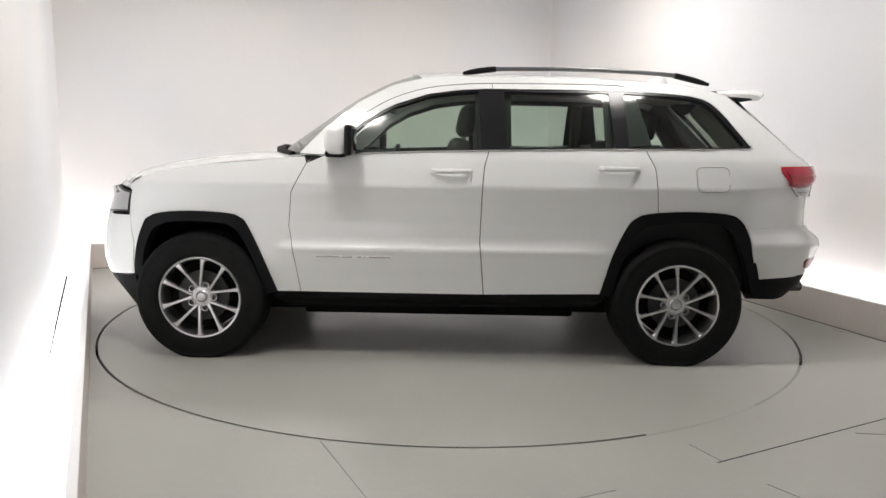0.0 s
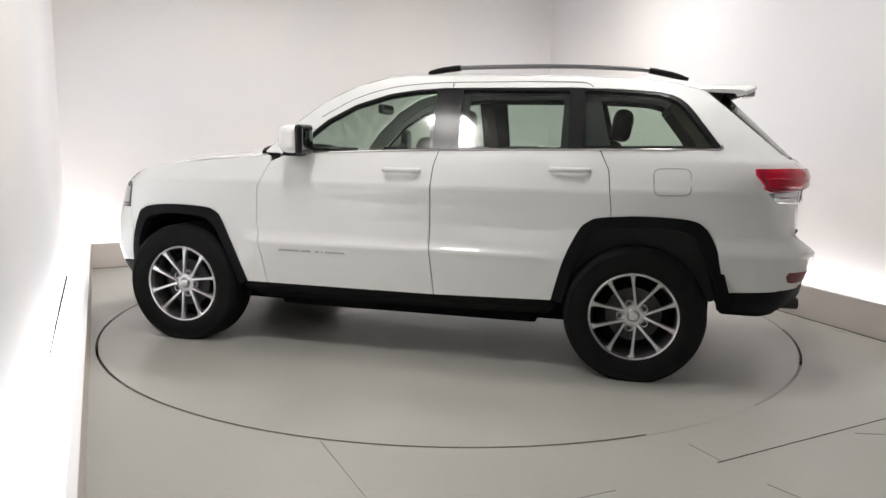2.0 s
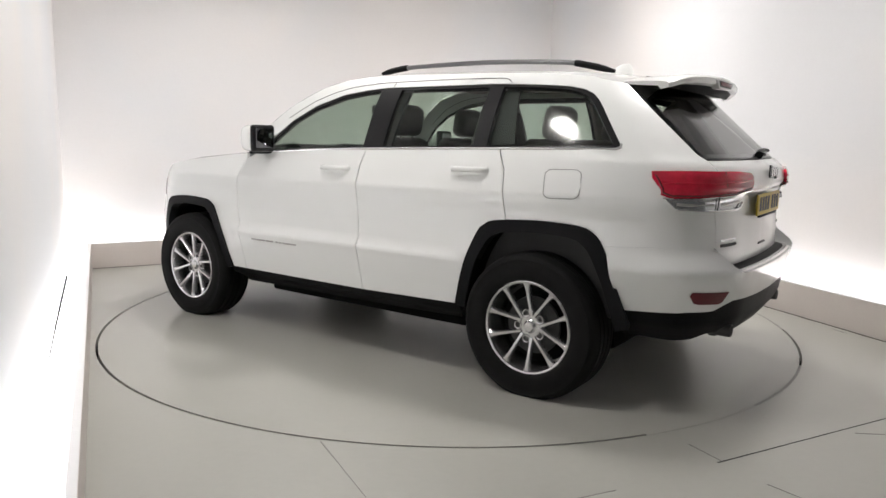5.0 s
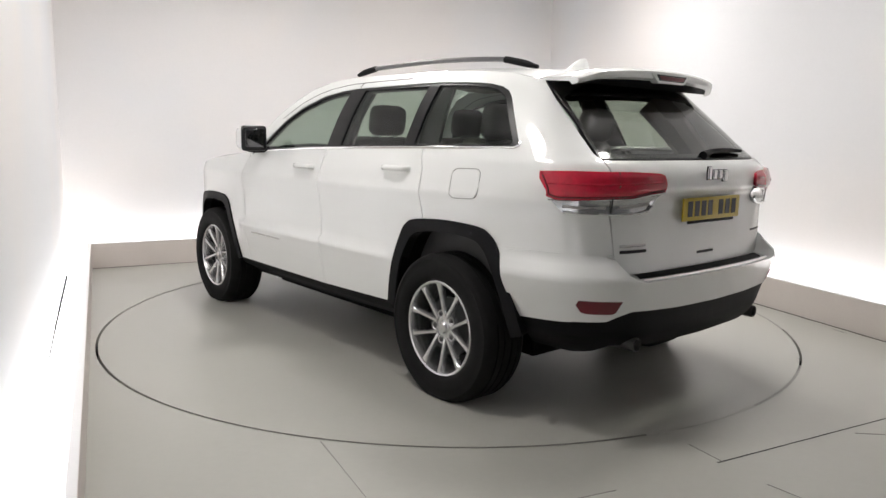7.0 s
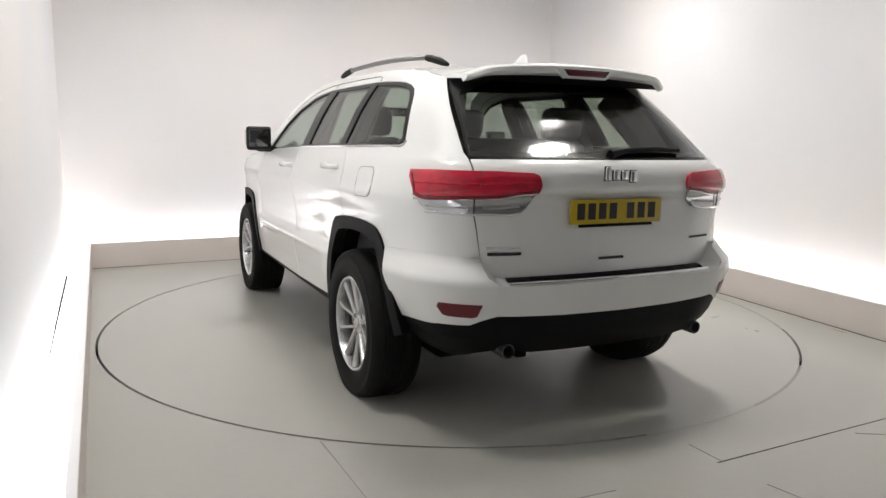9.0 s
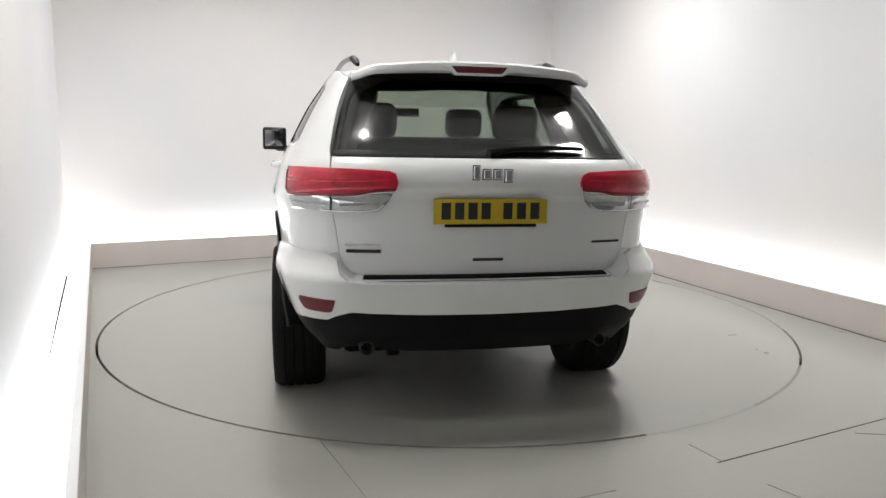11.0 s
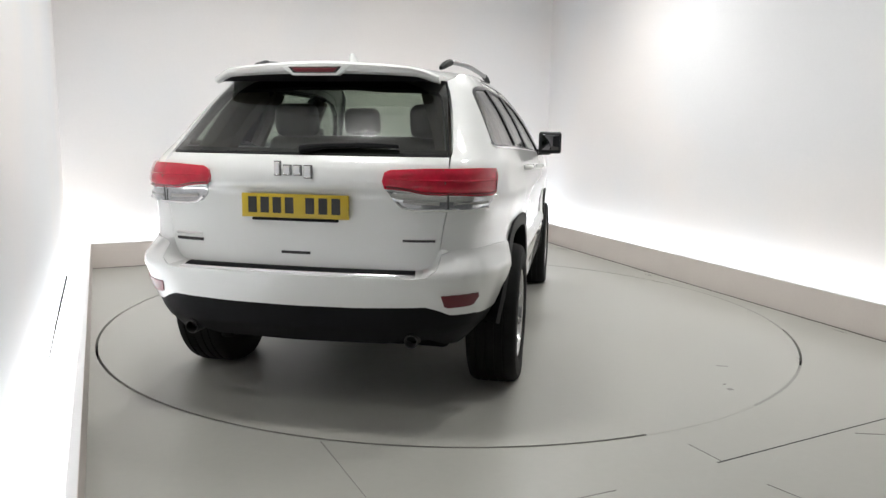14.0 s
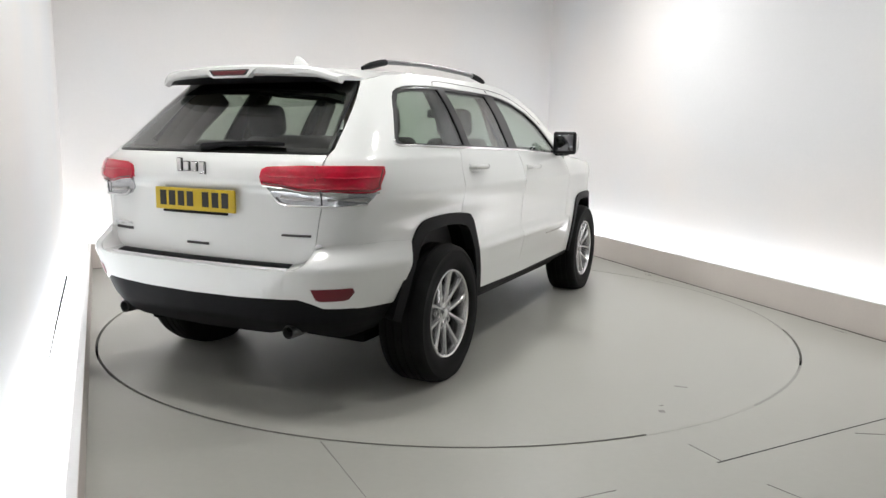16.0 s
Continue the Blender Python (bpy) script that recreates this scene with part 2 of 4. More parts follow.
def build_room():
    g, w = WALL_GAP, WALL_GAP + 0.15
    c = {(k, o): room_corner(o, k) for k in ("bl", "br", "fl", "fr") for o in (0.0, 0.002, KERB_WIDE, g, w)}
    # the south wall is unseen; its dark grey keeps bounce light off the car
    for name, a, b in (("wall_west", "fl", "bl"), ("wall_north", "bl", "br"), ("wall_east", "br", "fr"), ("wall_south", "fr", "fl")):
        structure(prism(name, [c[a, g], c[b, g], c[b, w], c[a, w]], -0.2, ROOM_HIGH, DARKWALL if name == "wall_south" else WALL), "unseen closing wall, dark grey to cut bounce light" if name == "wall_south" else "off-white painted smooth studio wall washed by hidden light", "wall")
    for name, a, b in (("kerb_west", "fl", "bl"), ("kerb_north", "bl", "br"), ("kerb_east", "br", "fr")):
        k = structure(prism(name, [c[a, 0.0], c[b, 0.0], c[b, KERB_WIDE], c[a, KERB_WIDE]], -0.02, KERB_HIGH, KERB), "low painted kerb wall hiding a light trough", "kerb")
        prism("kerb_cap", [c[a, 0.002], c[b, 0.002], c[b, KERB_WIDE], c[a, KERB_WIDE]], KERB_HIGH + 0.0005, KERB_HIGH + 0.006, KERB_TOP, "white kerb capping", k)
        led = tagged(new("light_strip"), "white glowing light strip set in the trough", "light strip", group="trough light strips")
        run = [c[k, KERB_WIDE].lerp(c[k, g], f) for k, f in ((a, 0.15), (b, 0.15), (b, 0.85), (a, 0.85))]
        prism("diffuser", run, 0.135, 0.15, LED, "glowing white diffuser", led)
        prism("channel", run, 0.1255, 0.1348, FRAME, "", led)
        structure(prism("trough_floor", [c[a, KERB_WIDE], c[b, KERB_WIDE], c[b, g], c[a, g]], 0.06, 0.125, KERB_TOP), "white floor of the light trough", "trough")
    # a thin dark cable lies along the western trough
    run = [BACK_LEFT + LEFT_OUT * o + LEFT_WAY * s for o, s in ((0.171, 1.25), (0.177, 2.6), (0.180, 3.7), (0.186, 3.7), (0.190, 2.6), (0.191, 1.25))]
    structure(prism("trough_cable", run, 0.15, 0.168, JOINT), "thin dark cable along the light trough", "cable")
    structure(prism("ceiling", [c[k, w] for k in ("bl", "br", "fr", "fl")], ROOM_HIGH, ROOM_HIGH + 0.1, CEILING), "plain pale painted ceiling", "ceiling")


TABLE_R = 2.509


def circle(r, n=180):
    return [(r * math.cos(2 * math.pi * i / n), r * math.sin(2 * math.pi * i / n)) for i in range(n)]


def build_floor():
    plan = [room_corner(0.0, k) for k in ("bl", "br", "fr", "fl")]
    me = sheet_mesh("floor", [[(q.x, q.y) for q in plan], circle(TABLE_R + 0.008)], lambda a, b: (a, b, 0.0), FLOOR, step=0.25, thick=0.05)
    structure(put("floor", me), "smooth grey painted concrete floor with faint marks", "floor")
    structure(prism("turntable_pit", [Vector((x, y, 0)) for x, y in circle(TABLE_R + 0.3, 90)], -0.16, -0.12, PIT), "dark pit beneath the turntable", "pit")
    base = prism("floor_base", [room_corner(0.3, k) for k in ("bl", "br", "fr", "fl")], -0.3, -0.2, PIT)
    structure(base, "dark slab beneath the floor", "slab")
    lines = [((-0.561, -2.475), (-0.30, -2.97)), ((1.108, -2.428), (1.196, -2.602)), ((1.17, -2.61), (2.9, -1.71)), ((1.95, -2.262), (2.5, -2.30)), ((1.30, -2.80), (1.40, -2.93)), ((0.50, -2.95), (0.673, -2.874))]
    for (x0, y0), (x1, y1) in lines:
        d = Vector((x1 - x0, y1 - y0, 0))
        n = Vector((-d.y, d.x, 0)).normalized() * 0.003
        a, b = Vector((x0, y0, 0)), Vector((x1, y1, 0))
        structure(prism("floor_joint", [a - n, b - n * 0.4, b + n * 0.4, a + n], -0.002, 0.0015, JOINT if x1 > 2.6 else SCUFF), "thin dark joint in the grey floor", "joint")
    # strip along the kerb foot: its contact shadow painted in together with dirt
    for k, o in (("br", RIGHT_OUT), ("bl", BACK_OUT)):
        p = room_corner(0.0, k)
        e = room_corner(0.0, "fr" if k == "br" else "br")
        structure(prism("kerb_joint", [p, e, e - o * 0.02, p - o * 0.02], -0.002, 0.0015, DIRT_SHADE), "dark strip at the kerb foot, dirt with painted contact shadow", "joint")
    rng = random.Random(7)
    for i in range(26):
        along, away = rng.uniform(0.6, 5.2), 0.02 + 0.13 * rng.random() ** 2
        p = room_corner(0.0, "br") + RIGHT_WAY * along - RIGHT_OUT * away
        d = (RIGHT_WAY + RIGHT_OUT * rng.uniform(-0.25, 0.1)).normalized() * rng.uniform(0.02, 0.09)
        n = Vector((-d.y, d.x, 0)).normalized() * rng.uniform(0.002, 0.006)
        structure(prism("floor_scuff", [p - d, p - n, p + d, p + n * 0.7], -0.002, 0.0012, DIRT_SHADE if i % 3 else SCUFF), "dark scuff on the floor by the kerb", "scuff")
    # the ring gap is packed with pale dirt over one stretch
    for a0, a1, mat in ((-68, -50, FLOOR), (-50, -29, DUSTY), (-8, 31, DUSTY)):
        arc = [math.radians(a0 + (a1 - a0) * i / 16) for i in range(17)]
        ring = [Vector(((TABLE_R + 0.0075) * math.cos(a), (TABLE_R + 0.0075) * math.sin(a), 0)) for a in arc] + [Vector(((TABLE_R - 0.0065) * math.cos(a), (TABLE_R - 0.0065) * math.sin(a), 0)) for a in reversed(arc)]
        structure(prism("gap_filling", ring, -0.05, 0.0008, mat), "pale dirt packed in the turntable gap", "filling")


def build_turntable():
    me = sheet_mesh("turntable", [circle(TABLE_R - 0.008)], lambda a, b: (a, b, 0.0), DISC, step=0.25, thick=0.08)
    t = tagged(put("turntable", me), "round grey painted vehicle turntable flush with floor", "turntable")
    a0 = TURN(12.5)
    for (wx, wy), (l, w), r in (((1.905, -0.908), (0.07, 0.012), 0.1), ((1.875, -1.342), (0.03, 0.03), 0.5), ((1.86, -1.26), (0.02, 0.012), 0.9)):
        q = Matrix.Rotation(-a0, 3, "Z") @ Vector((wx, wy, 0))
        block("scuff_mark", (q.x, q.y, 0.0006), (l, w, 0.0012), SCUFF, t, "small dark scuff mark", 0.0, Matrix.Rotation(r - a0, 4, "Z"))
    return t


def build_ceiling_lights():
    first, aside, ahead = Vector((-0.9, -2.3, 0)), Vector((2.35, 1.0, 0)), Vector((-0.4, 2.8, 0))
    # front pair follows the glass reflections; back pair is added fill for wall and shadows
    for i in (0, 1):
        for j in (0, 1):
            q = first + ahead * i + aside * j
            e = new("ceiling_light")
            e.location, e.rotation_euler = (q.x, q.y, ROOM_HIGH - 0.06), (0, 0, math.atan2(BACK_WAY.y, BACK_WAY.x))
            tagged(e, "white round ceiling light, switched on, back pair added as fill", "ceiling light", group="round ceiling lights")
            size = 1.26 if i else 1.08
            turned("frame", [(0.22, 0.01), (0.225, 0.0), (0.24, 0.0), (0.245, 0.01), (0.245, 0.06), (0.22, 0.06), (0.22, 0.01)], FRAME, e, "", 40, "Z").scale = (size, size, 1)
            turned("diffuser", [(0.001, 0.012), (0.11, 0.018), (0.18, 0.028), (0.22, 0.045), (0.001, 0.05)], LAMP, e, "glowing white diffuser", 40, "Z").scale = (size, size, 1)


def TURN(t):
    """Heading of the car on the turntable, in radians."""
    return math.radians(179.983 - 6.9291 * t - 0.0168 * t * t)


CAR_ON_TABLE = pose(0.0615, 0.2974, 0)


# ---- car body surface ----
def spline(points, n=24):
    """A smooth line through points."""
    p = [np.array(q, float) for q in points]
    p = [2 * p[0] - p[1]] + p + [2 * p[-1] - p[-2]]
    out = []
    for a, b, c, d in zip(p, p[1:], p[2:], p[3:]):
        for i in range(n):
            t = i / n
            out.append(0.5 * (2 * b + (c - a) * t + (2 * a - 5 * b + 4 * c - d) * t * t + (3 * b - a - 3 * c + d) * t ** 3))
    return np.array(out + [p[-2]])


HALF_PLAN = spline([(-2.38, 0), (-2.375, 0.2), (-2.365, 0.4), (-2.34, 0.60), (-2.272, 0.767), (-2.15, 0.868), (-1.95, 0.930), (-1.75, 0.963), (-1.4, 0.979), (-0.8, 0.985), (0, 0.985),
                    (0.8, 0.98), (1.4, 0.97), (1.75, 0.94), (1.98, 0.87), (2.15, 0.75), (2.27, 0.55), (2.34, 0.3), (2.36, 0)])
ALONG = np.concatenate([[0], np.cumsum(np.hypot(*np.diff(HALF_PLAN, axis=0).T))])
LENGTH = float(ALONG[-1])
LEVELS = np.linspace(0.15, 1.85, 341)


def soft_table(points, width=5):
    raw = np.interp(LEVELS, [q[0] for q in points], [q[1] for q in points])
    pad = np.concatenate([np.full(width, raw[0]), raw, np.full(width, raw[-1])])
    kernel = np.hanning(2 * width + 3)[1:-1]
    return np.convolve(pad, kernel / kernel.sum(), "valid")


LEDGE = soft_table([(0.2, 0.0), (0.52, 0.0), (0.66, 0.012), (0.70, 0.020), (0.738, -0.014), (0.85, -0.010), (1.0, 0.0), (1.8, 0.0)], 2)
WIDTH = soft_table([(0.2, 0.94), (0.42, 0.955), (0.55, 0.970), (0.70, 0.977), (0.85, 0.974), (0.97, 0.980), (1.07, 0.997), (1.085, 0.998), (1.105, 0.990), (1.16, 0.976), (1.25, 0.948), (1.29, 0.929), (1.31, 0.917), (1.40, 0.872), (1.5, 0.819), (1.57, 0.775), (1.64, 0.724), (1.70, 0.675), (1.8, 0.57)], 4)
REAR = soft_table([(0.2, -2.33), (0.40, -2.37), (0.75, -2.385), (1.10, -2.376), (1.13, -2.415), (1.20, -2.412), (1.26, -2.372), (1.285, -2.325), (1.66, -1.945), (1.72, -1.87)], 4)
FRONT = soft_table([(0.2, 2.10), (0.45, 2.29), (0.57, 2.32), (0.76, 2.30), (0.9, 2.26), (1.0, 2.22), (1.1, 2.12), (1.2, 2.0)], 5)


def ease(t):
    t = min(1.0, max(0.0, t))
    return t * t * (3 - 2 * t)


def skin(s, z, off=0.0):
    """A place on the body's skin: s metres round from the tail's middle (left side positive), height z, pushed out by off."""
    a = min(abs(s), LENGTH)
    px, py = float(np.interp(a, ALONG, HALF_PLAN[:, 0])), float(np.interp(a, ALONG, HALF_PLAN[:, 1]))
    k = (z - LEVELS[0]) / (LEVELS[1] - LEVELS[0])
    i = min(max(int(k), 0), len(LEVELS) - 2)
    f = k - i
    wide, rear, front, ledge = (float(q[i] * (1 - f) + q[i + 1] * f) for q in (WIDTH, REAR, FRONT, LEDGE))
    wide += ledge * ease((px + 1.08) / 0.2) * ease((1.02 - px) / 0.12)
    x = px + ease((-1.2 - px) / 1.1) * (rear + 2.38) + ease((px - 1.5) / 0.8) * (front - 2.36)
    y = py * wide
    off = off(a, z) if callable(off) else off
    if off:
        qx = float(np.interp(min(a + 0.03, LENGTH), ALONG, HALF_PLAN[:, 0]) - np.interp(max(a - 0.03, 0), ALONG, HALF_PLAN[:, 0]))
        qy = float(np.interp(min(a + 0.03, LENGTH), ALONG, HALF_PLAN[:, 1]) - np.interp(max(a - 0.03, 0), ALONG, HALF_PLAN[:, 1]))
        d = math.hypot(qx, qy)
        x, y = x - off * qy / d, y + off * qx / d
    return Vector((x, y if s >= 0 else -y, z))


def solve_s(lo, hi, test):
    for _ in range(40):
        mid = (lo + hi) / 2
        lo, hi = (mid, hi) if test(mid) else (lo, mid)
    return lo


def at(kind, v, z):
    """s of a point given by its x along the side, its y on the tail ("y") or its y on the nose ("f")."""
    if kind == "x":
        return solve_s(0.0, LENGTH, lambda a: skin(a, z).x < v)
    if kind == "y":
        return solve_s(0.0, 1.3, lambda a: skin(a, z).y < v)
    return solve_s(LENGTH - 1.1, LENGTH, lambda a: skin(a, z).y > v)


def outline(spec):
    """(s, z) points from (kind, value, z) or plain (x, z) points."""
    return [(at("x", q[0], q[1]), q[1]) if len(q) == 2 else (at(*q), q[2]) for q in spec]


def panel(name, spec, mat, car, off=0.0, thick=0.025, holes=(), step=0.032, label="", sides=(1, -1), smooth_corners=0):
    """One panel on the skin for each side of the car."""
    out = []
    loop, cuts = outline(spec), [outline(h) for h in holes]
    if smooth_corners:
        loop = rounded(loop, smooth_corners)
    for side in sides:
        loops = [[(-side * s, z) for s, z in l] for l in [loop] + cuts]
        me = sheet_mesh(name, loops, lambda a, b: skin(-a, b, off), mat, step, thick)
        out.append(put(name, me, car, label))
    return out


def tail_panel(name, spec, mat, car, off=0.0, thick=0.025, holes=(), step=0.05, label=""):
    """A panel across the tail, alike on both sides; spec runs from the middle out and back to the middle."""
    def both(sp):
        half = [(0.0, q[2]) if q[1] == 0 else (at(*q), q[2]) for q in sp]
        return [(-s, z) for s, z in half] + [(s, z) for s, z in reversed(half) if s > 0]
    me = sheet_mesh(name, [both(spec)] + [both(h) for h in holes], lambda a, b: skin(-a, b, off), mat, step, thick)
    return put(name, me, car, label)


def bumper_out(more):
    """How far the bumper stands out: most across the tail, little at the wheel arch and along its upper shoulder."""
    def shoulder(a, z):
        """The crease round the bumper: a ledge that faces up above it, a face that turns under below it."""
        rise = 0.034 * max(0.0, 1 - (z - 0.742) / 0.10) if z > 0.742 else 0.034 - 0.056 * (0.742 - z) / 0.19
        return rise * ease((1.38 - a) / 0.2) * (0.35 + 0.65 * ease((a - 0.5) / 0.2))
    return lambda a, z: 0.008 + more + shoulder(a, z) + 0.07 * ease((1.2 - a) / 0.6) * max(ease((0.72 - a) / 0.2), ease((0.862 - z) / 0.11)) - 0.05 * ease((0.49 - z) / 0.12)


FRONT_ARCH = [(0.985, 0.42), (1.08, 0.66), (1.16, 0.83), (1.20, 0.87), (1.27, 0.895), (1.5, 0.905), (1.69, 0.89), (1.76, 0.865), (1.80, 0.83), (1.86, 0.67), (1.885, 0.50)]
FRONT_LIP = [(1.045, 0.40), (1.13, 0.63), (1.205, 0.775), (1.245, 0.81), (1.30, 0.835), (1.5, 0.845), (1.655, 0.832), (1.715, 0.81), (1.75, 0.775), (1.805, 0.65), (1.83, 0.48)]
REAR_ARCH = [(-0.985, 0.435), (-1.05, 0.68), (-1.13, 0.855), (-1.18, 0.905), (-1.25, 0.932), (-1.49, 0.948), (-1.72, 0.937), (-1.80, 0.905), (-1.85, 0.84), (-1.91, 0.69), (-1.96, 0.53), (-1.985, 0.44)]
REAR_LIP = [(-1.05, 0.42), (-1.11, 0.655), (-1.185, 0.80), (-1.23, 0.845), (-1.29, 0.868), (-1.49, 0.885), (-1.68, 0.875), (-1.745, 0.845), (-1.79, 0.79), (-1.85, 0.66), (-1.90, 0.50), (-1.92, 0.42)]
def smooth_path(points):
    return [(float(q[0]), float(q[1])) for q in spline(points, 3)]


FRONT_ARCH, FRONT_LIP, REAR_ARCH, REAR_LIP = (smooth_path(q) for q in (FRONT_ARCH, FRONT_LIP, REAR_ARCH, REAR_LIP))
ROOF_EDGE = [(-1.62, 1.695), (-1.3, 1.723), (-1.0, 1.737), (-0.3, 1.749), (-0.05, 1.748), (0.12, 1.732), (0.30, 1.684), (0.50, 1.576), (0.70, 1.412), (0.84, 1.262)]
WINDOW_BAND = [(0.69, 1.252), (0.46, 1.465), (0.29, 1.562), (0.08, 1.632), (-0.10, 1.658), (-0.27, 1.670), (-1.07, 1.670), (-1.44, 1.651), (-1.54, 1.641), (-1.612, 1.626), (-1.662, 1.603), (-1.70, 1.570), (-1.735, 1.528), (-1.872, 1.345), (-1.877, 1.327), (-1.86, 1.319), (-1.26, 1.312), (-0.29, 1.292)]
FRONT_GLASS = [(0.655, 1.264), (0.45, 1.450), (0.285, 1.545), (0.075, 1.615), (-0.08, 1.64), (-0.225, 1.652), (-0.245, 1.302)]
REAR_DOOR_GLASS = [(-0.40, 1.306), (-0.385, 1.652), (-1.03, 1.650), (-1.045, 1.320)]
QUARTER_GLASS = [(-1.13, 1.323), (-1.12, 1.650), (-1.43, 1.635), (-1.53, 1.624), (-1.595, 1.609), (-1.64, 1.587), (-1.675, 1.556), (-1.705, 1.519), (-1.835, 1.348), (-1.825, 1.333)]


def build_panels(car):
    panel("front_fender", [(0.845, 0.42), *FRONT_ARCH, (1.878, 0.70), (1.91, 0.875), (1.887, 1.015), (1.925, 1.045), (1.8, 1.112), (1.4, 1.185), (0.95, 1.228), (0.81, 1.24), (0.80, 1.205), (0.89, 1.03), (0.912, 0.82), (0.882, 0.65)], PAINT, car)
    panel("front_door", [(0.840, 0.42), (0.877, 0.65), (0.907, 0.82), (0.885, 1.03), (0.797, 1.20), (0.69, 1.248), (-0.288, 1.288), (-0.262, 1.20), (-0.252, 1.08), (-0.243, 0.74), (-0.273, 0.42)], PAINT, car, label="white front door")
    panel("rear_door", [(-0.279, 0.42), (-0.249, 0.74), (-0.258, 1.08), (-0.268, 1.20), (-0.294, 1.288), (-1.225, 1.306), (-1.278, 1.20), (-1.303, 0.96), (-1.303, 0.940), *reversed(REAR_ARCH[:14])], PAINT, car, label="white rear door")
    panel("quarter_panel", [(-1.231, 1.308), (-1.284, 1.20), (-1.308, 0.96), (-1.308, 0.940), *REAR_ARCH[15:26], (-1.872, 0.825), (-2.10, 0.83), ("y", 0.664, 0.82), ("y", 0.694, 1.02), ("y", 0.699, 1.27), ("y", 0.70, 1.30), ("y", 0.588, 1.652), (-1.76, 1.662), *ROOF_EDGE,
                            (0.70, 1.254), (0.692, 1.262), *WINDOW_BAND[1:16]], PAINT, car, step=0.034, label="white body side and roof pillar")
    # strips behind the door gaps, coloured dark for the shade inside them
    for line in ([(0.842, 0.42), (0.88, 0.65), (0.91, 0.82), (0.887, 1.03), (0.80, 1.20)], [(-0.276, 0.42), (-0.246, 0.74), (-0.255, 1.08), (-0.29, 1.285)], [(-1.306, 0.955), (-1.28, 1.20), (-1.23, 1.30)]):
        panel("door_jamb", [(x + 0.03, z) for x, z in line] + [(x - 0.03, z) for x, z in reversed(line)], SEAM, car, off=-0.007, thick=0.02, label="dark backing strip, painted shade of the door gap")
    panel("window_trim", WINDOW_BAND, GLOSSBLACK, car, off=-0.006, thick=0.03, holes=(FRONT_GLASS, REAR_DOOR_GLASS, QUARTER_GLASS), label="gloss black window surround")
    for glass in (FRONT_GLASS, REAR_DOOR_GLASS):
        panel("door_window", glass, GLASS, car, off=-0.014, thick=0.0015, step=0.1, label="lightly tinted side window")
    panel("quarter_window", QUARTER_GLASS, GLASS, car, off=-0.014, thick=0.0015, step=0.1)
    panel("wheel_arch", FRONT_ARCH + FRONT_LIP[::-1], PLASTIC, car, off=0.013, thick=0.06, step=0.03, label="black plastic wheel arch moulding")
    panel("wheel_arch", REAR_ARCH + REAR_LIP[::-1], PLASTIC, car, off=0.013, thick=0.06, step=0.03, label="black plastic wheel arch moulding")
    panel("sill", [(0.985, 0.424), (0.6, 0.424), (-0.6, 0.428), (-0.985, 0.432), (-1.02, 0.40), (-0.96, 0.33), (-0.5, 0.315), (0.5, 0.305), (0.95, 0.30), (1.02, 0.37)], PLASTIC, car, off=lambda a, z: -0.004 - 0.11 * ease((0.405 - z) / 0.10), thick=0.12, label="black plastic side sill")
    # nose
    panel("front_bumper", [(1.888, 0.50), (1.882, 0.70), (1.905, 0.865), ("f", 0.70, 0.855), ("f", 0.40, 0.86), ("f", 0.0, 0.86), ("f", 0.0, 0.47), ("f", 0.5, 0.47), ("f", 0.75, 0.48)], PAINT, car, off=0.004, label="white front bumper")
    panel("front_valance", [(1.89, 0.49), ("f", 0.75, 0.472), ("f", 0.5, 0.462), ("f", 0.0, 0.462), ("f", 0.0, 0.26), ("f", 0.5, 0.25), ("f", 0.76, 0.27), (1.86, 0.36)], PLASTIC, car, off=0.0, thick=0.05, label="black lower front valance")
    panel("headlight", [(1.925, 0.895), ("f", 0.72, 0.885), ("f", 0.50, 0.88), ("f", 0.50, 1.02), ("f", 0.70, 1.02), (1.905, 1.000)], CLEARLENS, car, off=0.004, thick=0.05, label="clear headlight")
    panel("headlight_bezel", [(1.912, 0.884), ("f", 0.72, 0.874), ("f", 0.49, 0.872), ("f", 0.49, 1.028), ("f", 0.70, 1.031), (1.890, 1.011)], GLOSSBLACK, car, off=0.0025, thick=0.03, label="black headlight bezel")
    panel("grille", [("f", 0.49, 0.87), ("f", 0.0, 0.87), ("f", 0.0, 1.03), ("f", 0.49, 1.02)], GLOSSBLACK, car, off=-0.01, thick=0.03, label="black front grille")
    panel("nose_panel", [(1.93, 1.035), ("f", 0.70, 1.04), ("f", 0.49, 1.03), ("f", 0.0, 1.04), ("f", 0.0, 1.085), ("f", 0.5, 1.08), ("f", 0.7, 1.065), (1.93, 1.055)], PAINT, car)
    for k in range(7):
        for side in (1, -1):
            if k == 0 and side < 0:
                continue
            s = side * at("f", 0.001 + 0.07 * k, 0.95)
            q = skin(s, 0.95, 0.002)
            block("grille_bar", q, (0.02, 0.022, 0.13), CHROME, car, "chrome grille bar", 0.006)
    # tail
    tail_panel("tailgate", [("y", 0, 0.757), ("y", 0.57, 0.757), ("y", 0.615, 0.770), ("y", 0.645, 0.80), ("y", 0.664, 0.85), ("y", 0.689, 1.02), ("y", 0.692, 1.272), ("y", 0, 1.272)], PAINT, car, label="white tailgate", step=0.04)
    tail_panel("rear_window", [("y", 0, 1.284), ("y", 0.685, 1.284), ("y", 0.64, 1.45), ("y", 0.578, 1.652), ("y", 0, 1.662)], REARGLASS, car, off=-0.004, thick=0.002, step=0.08, label="dark tinted rear window")
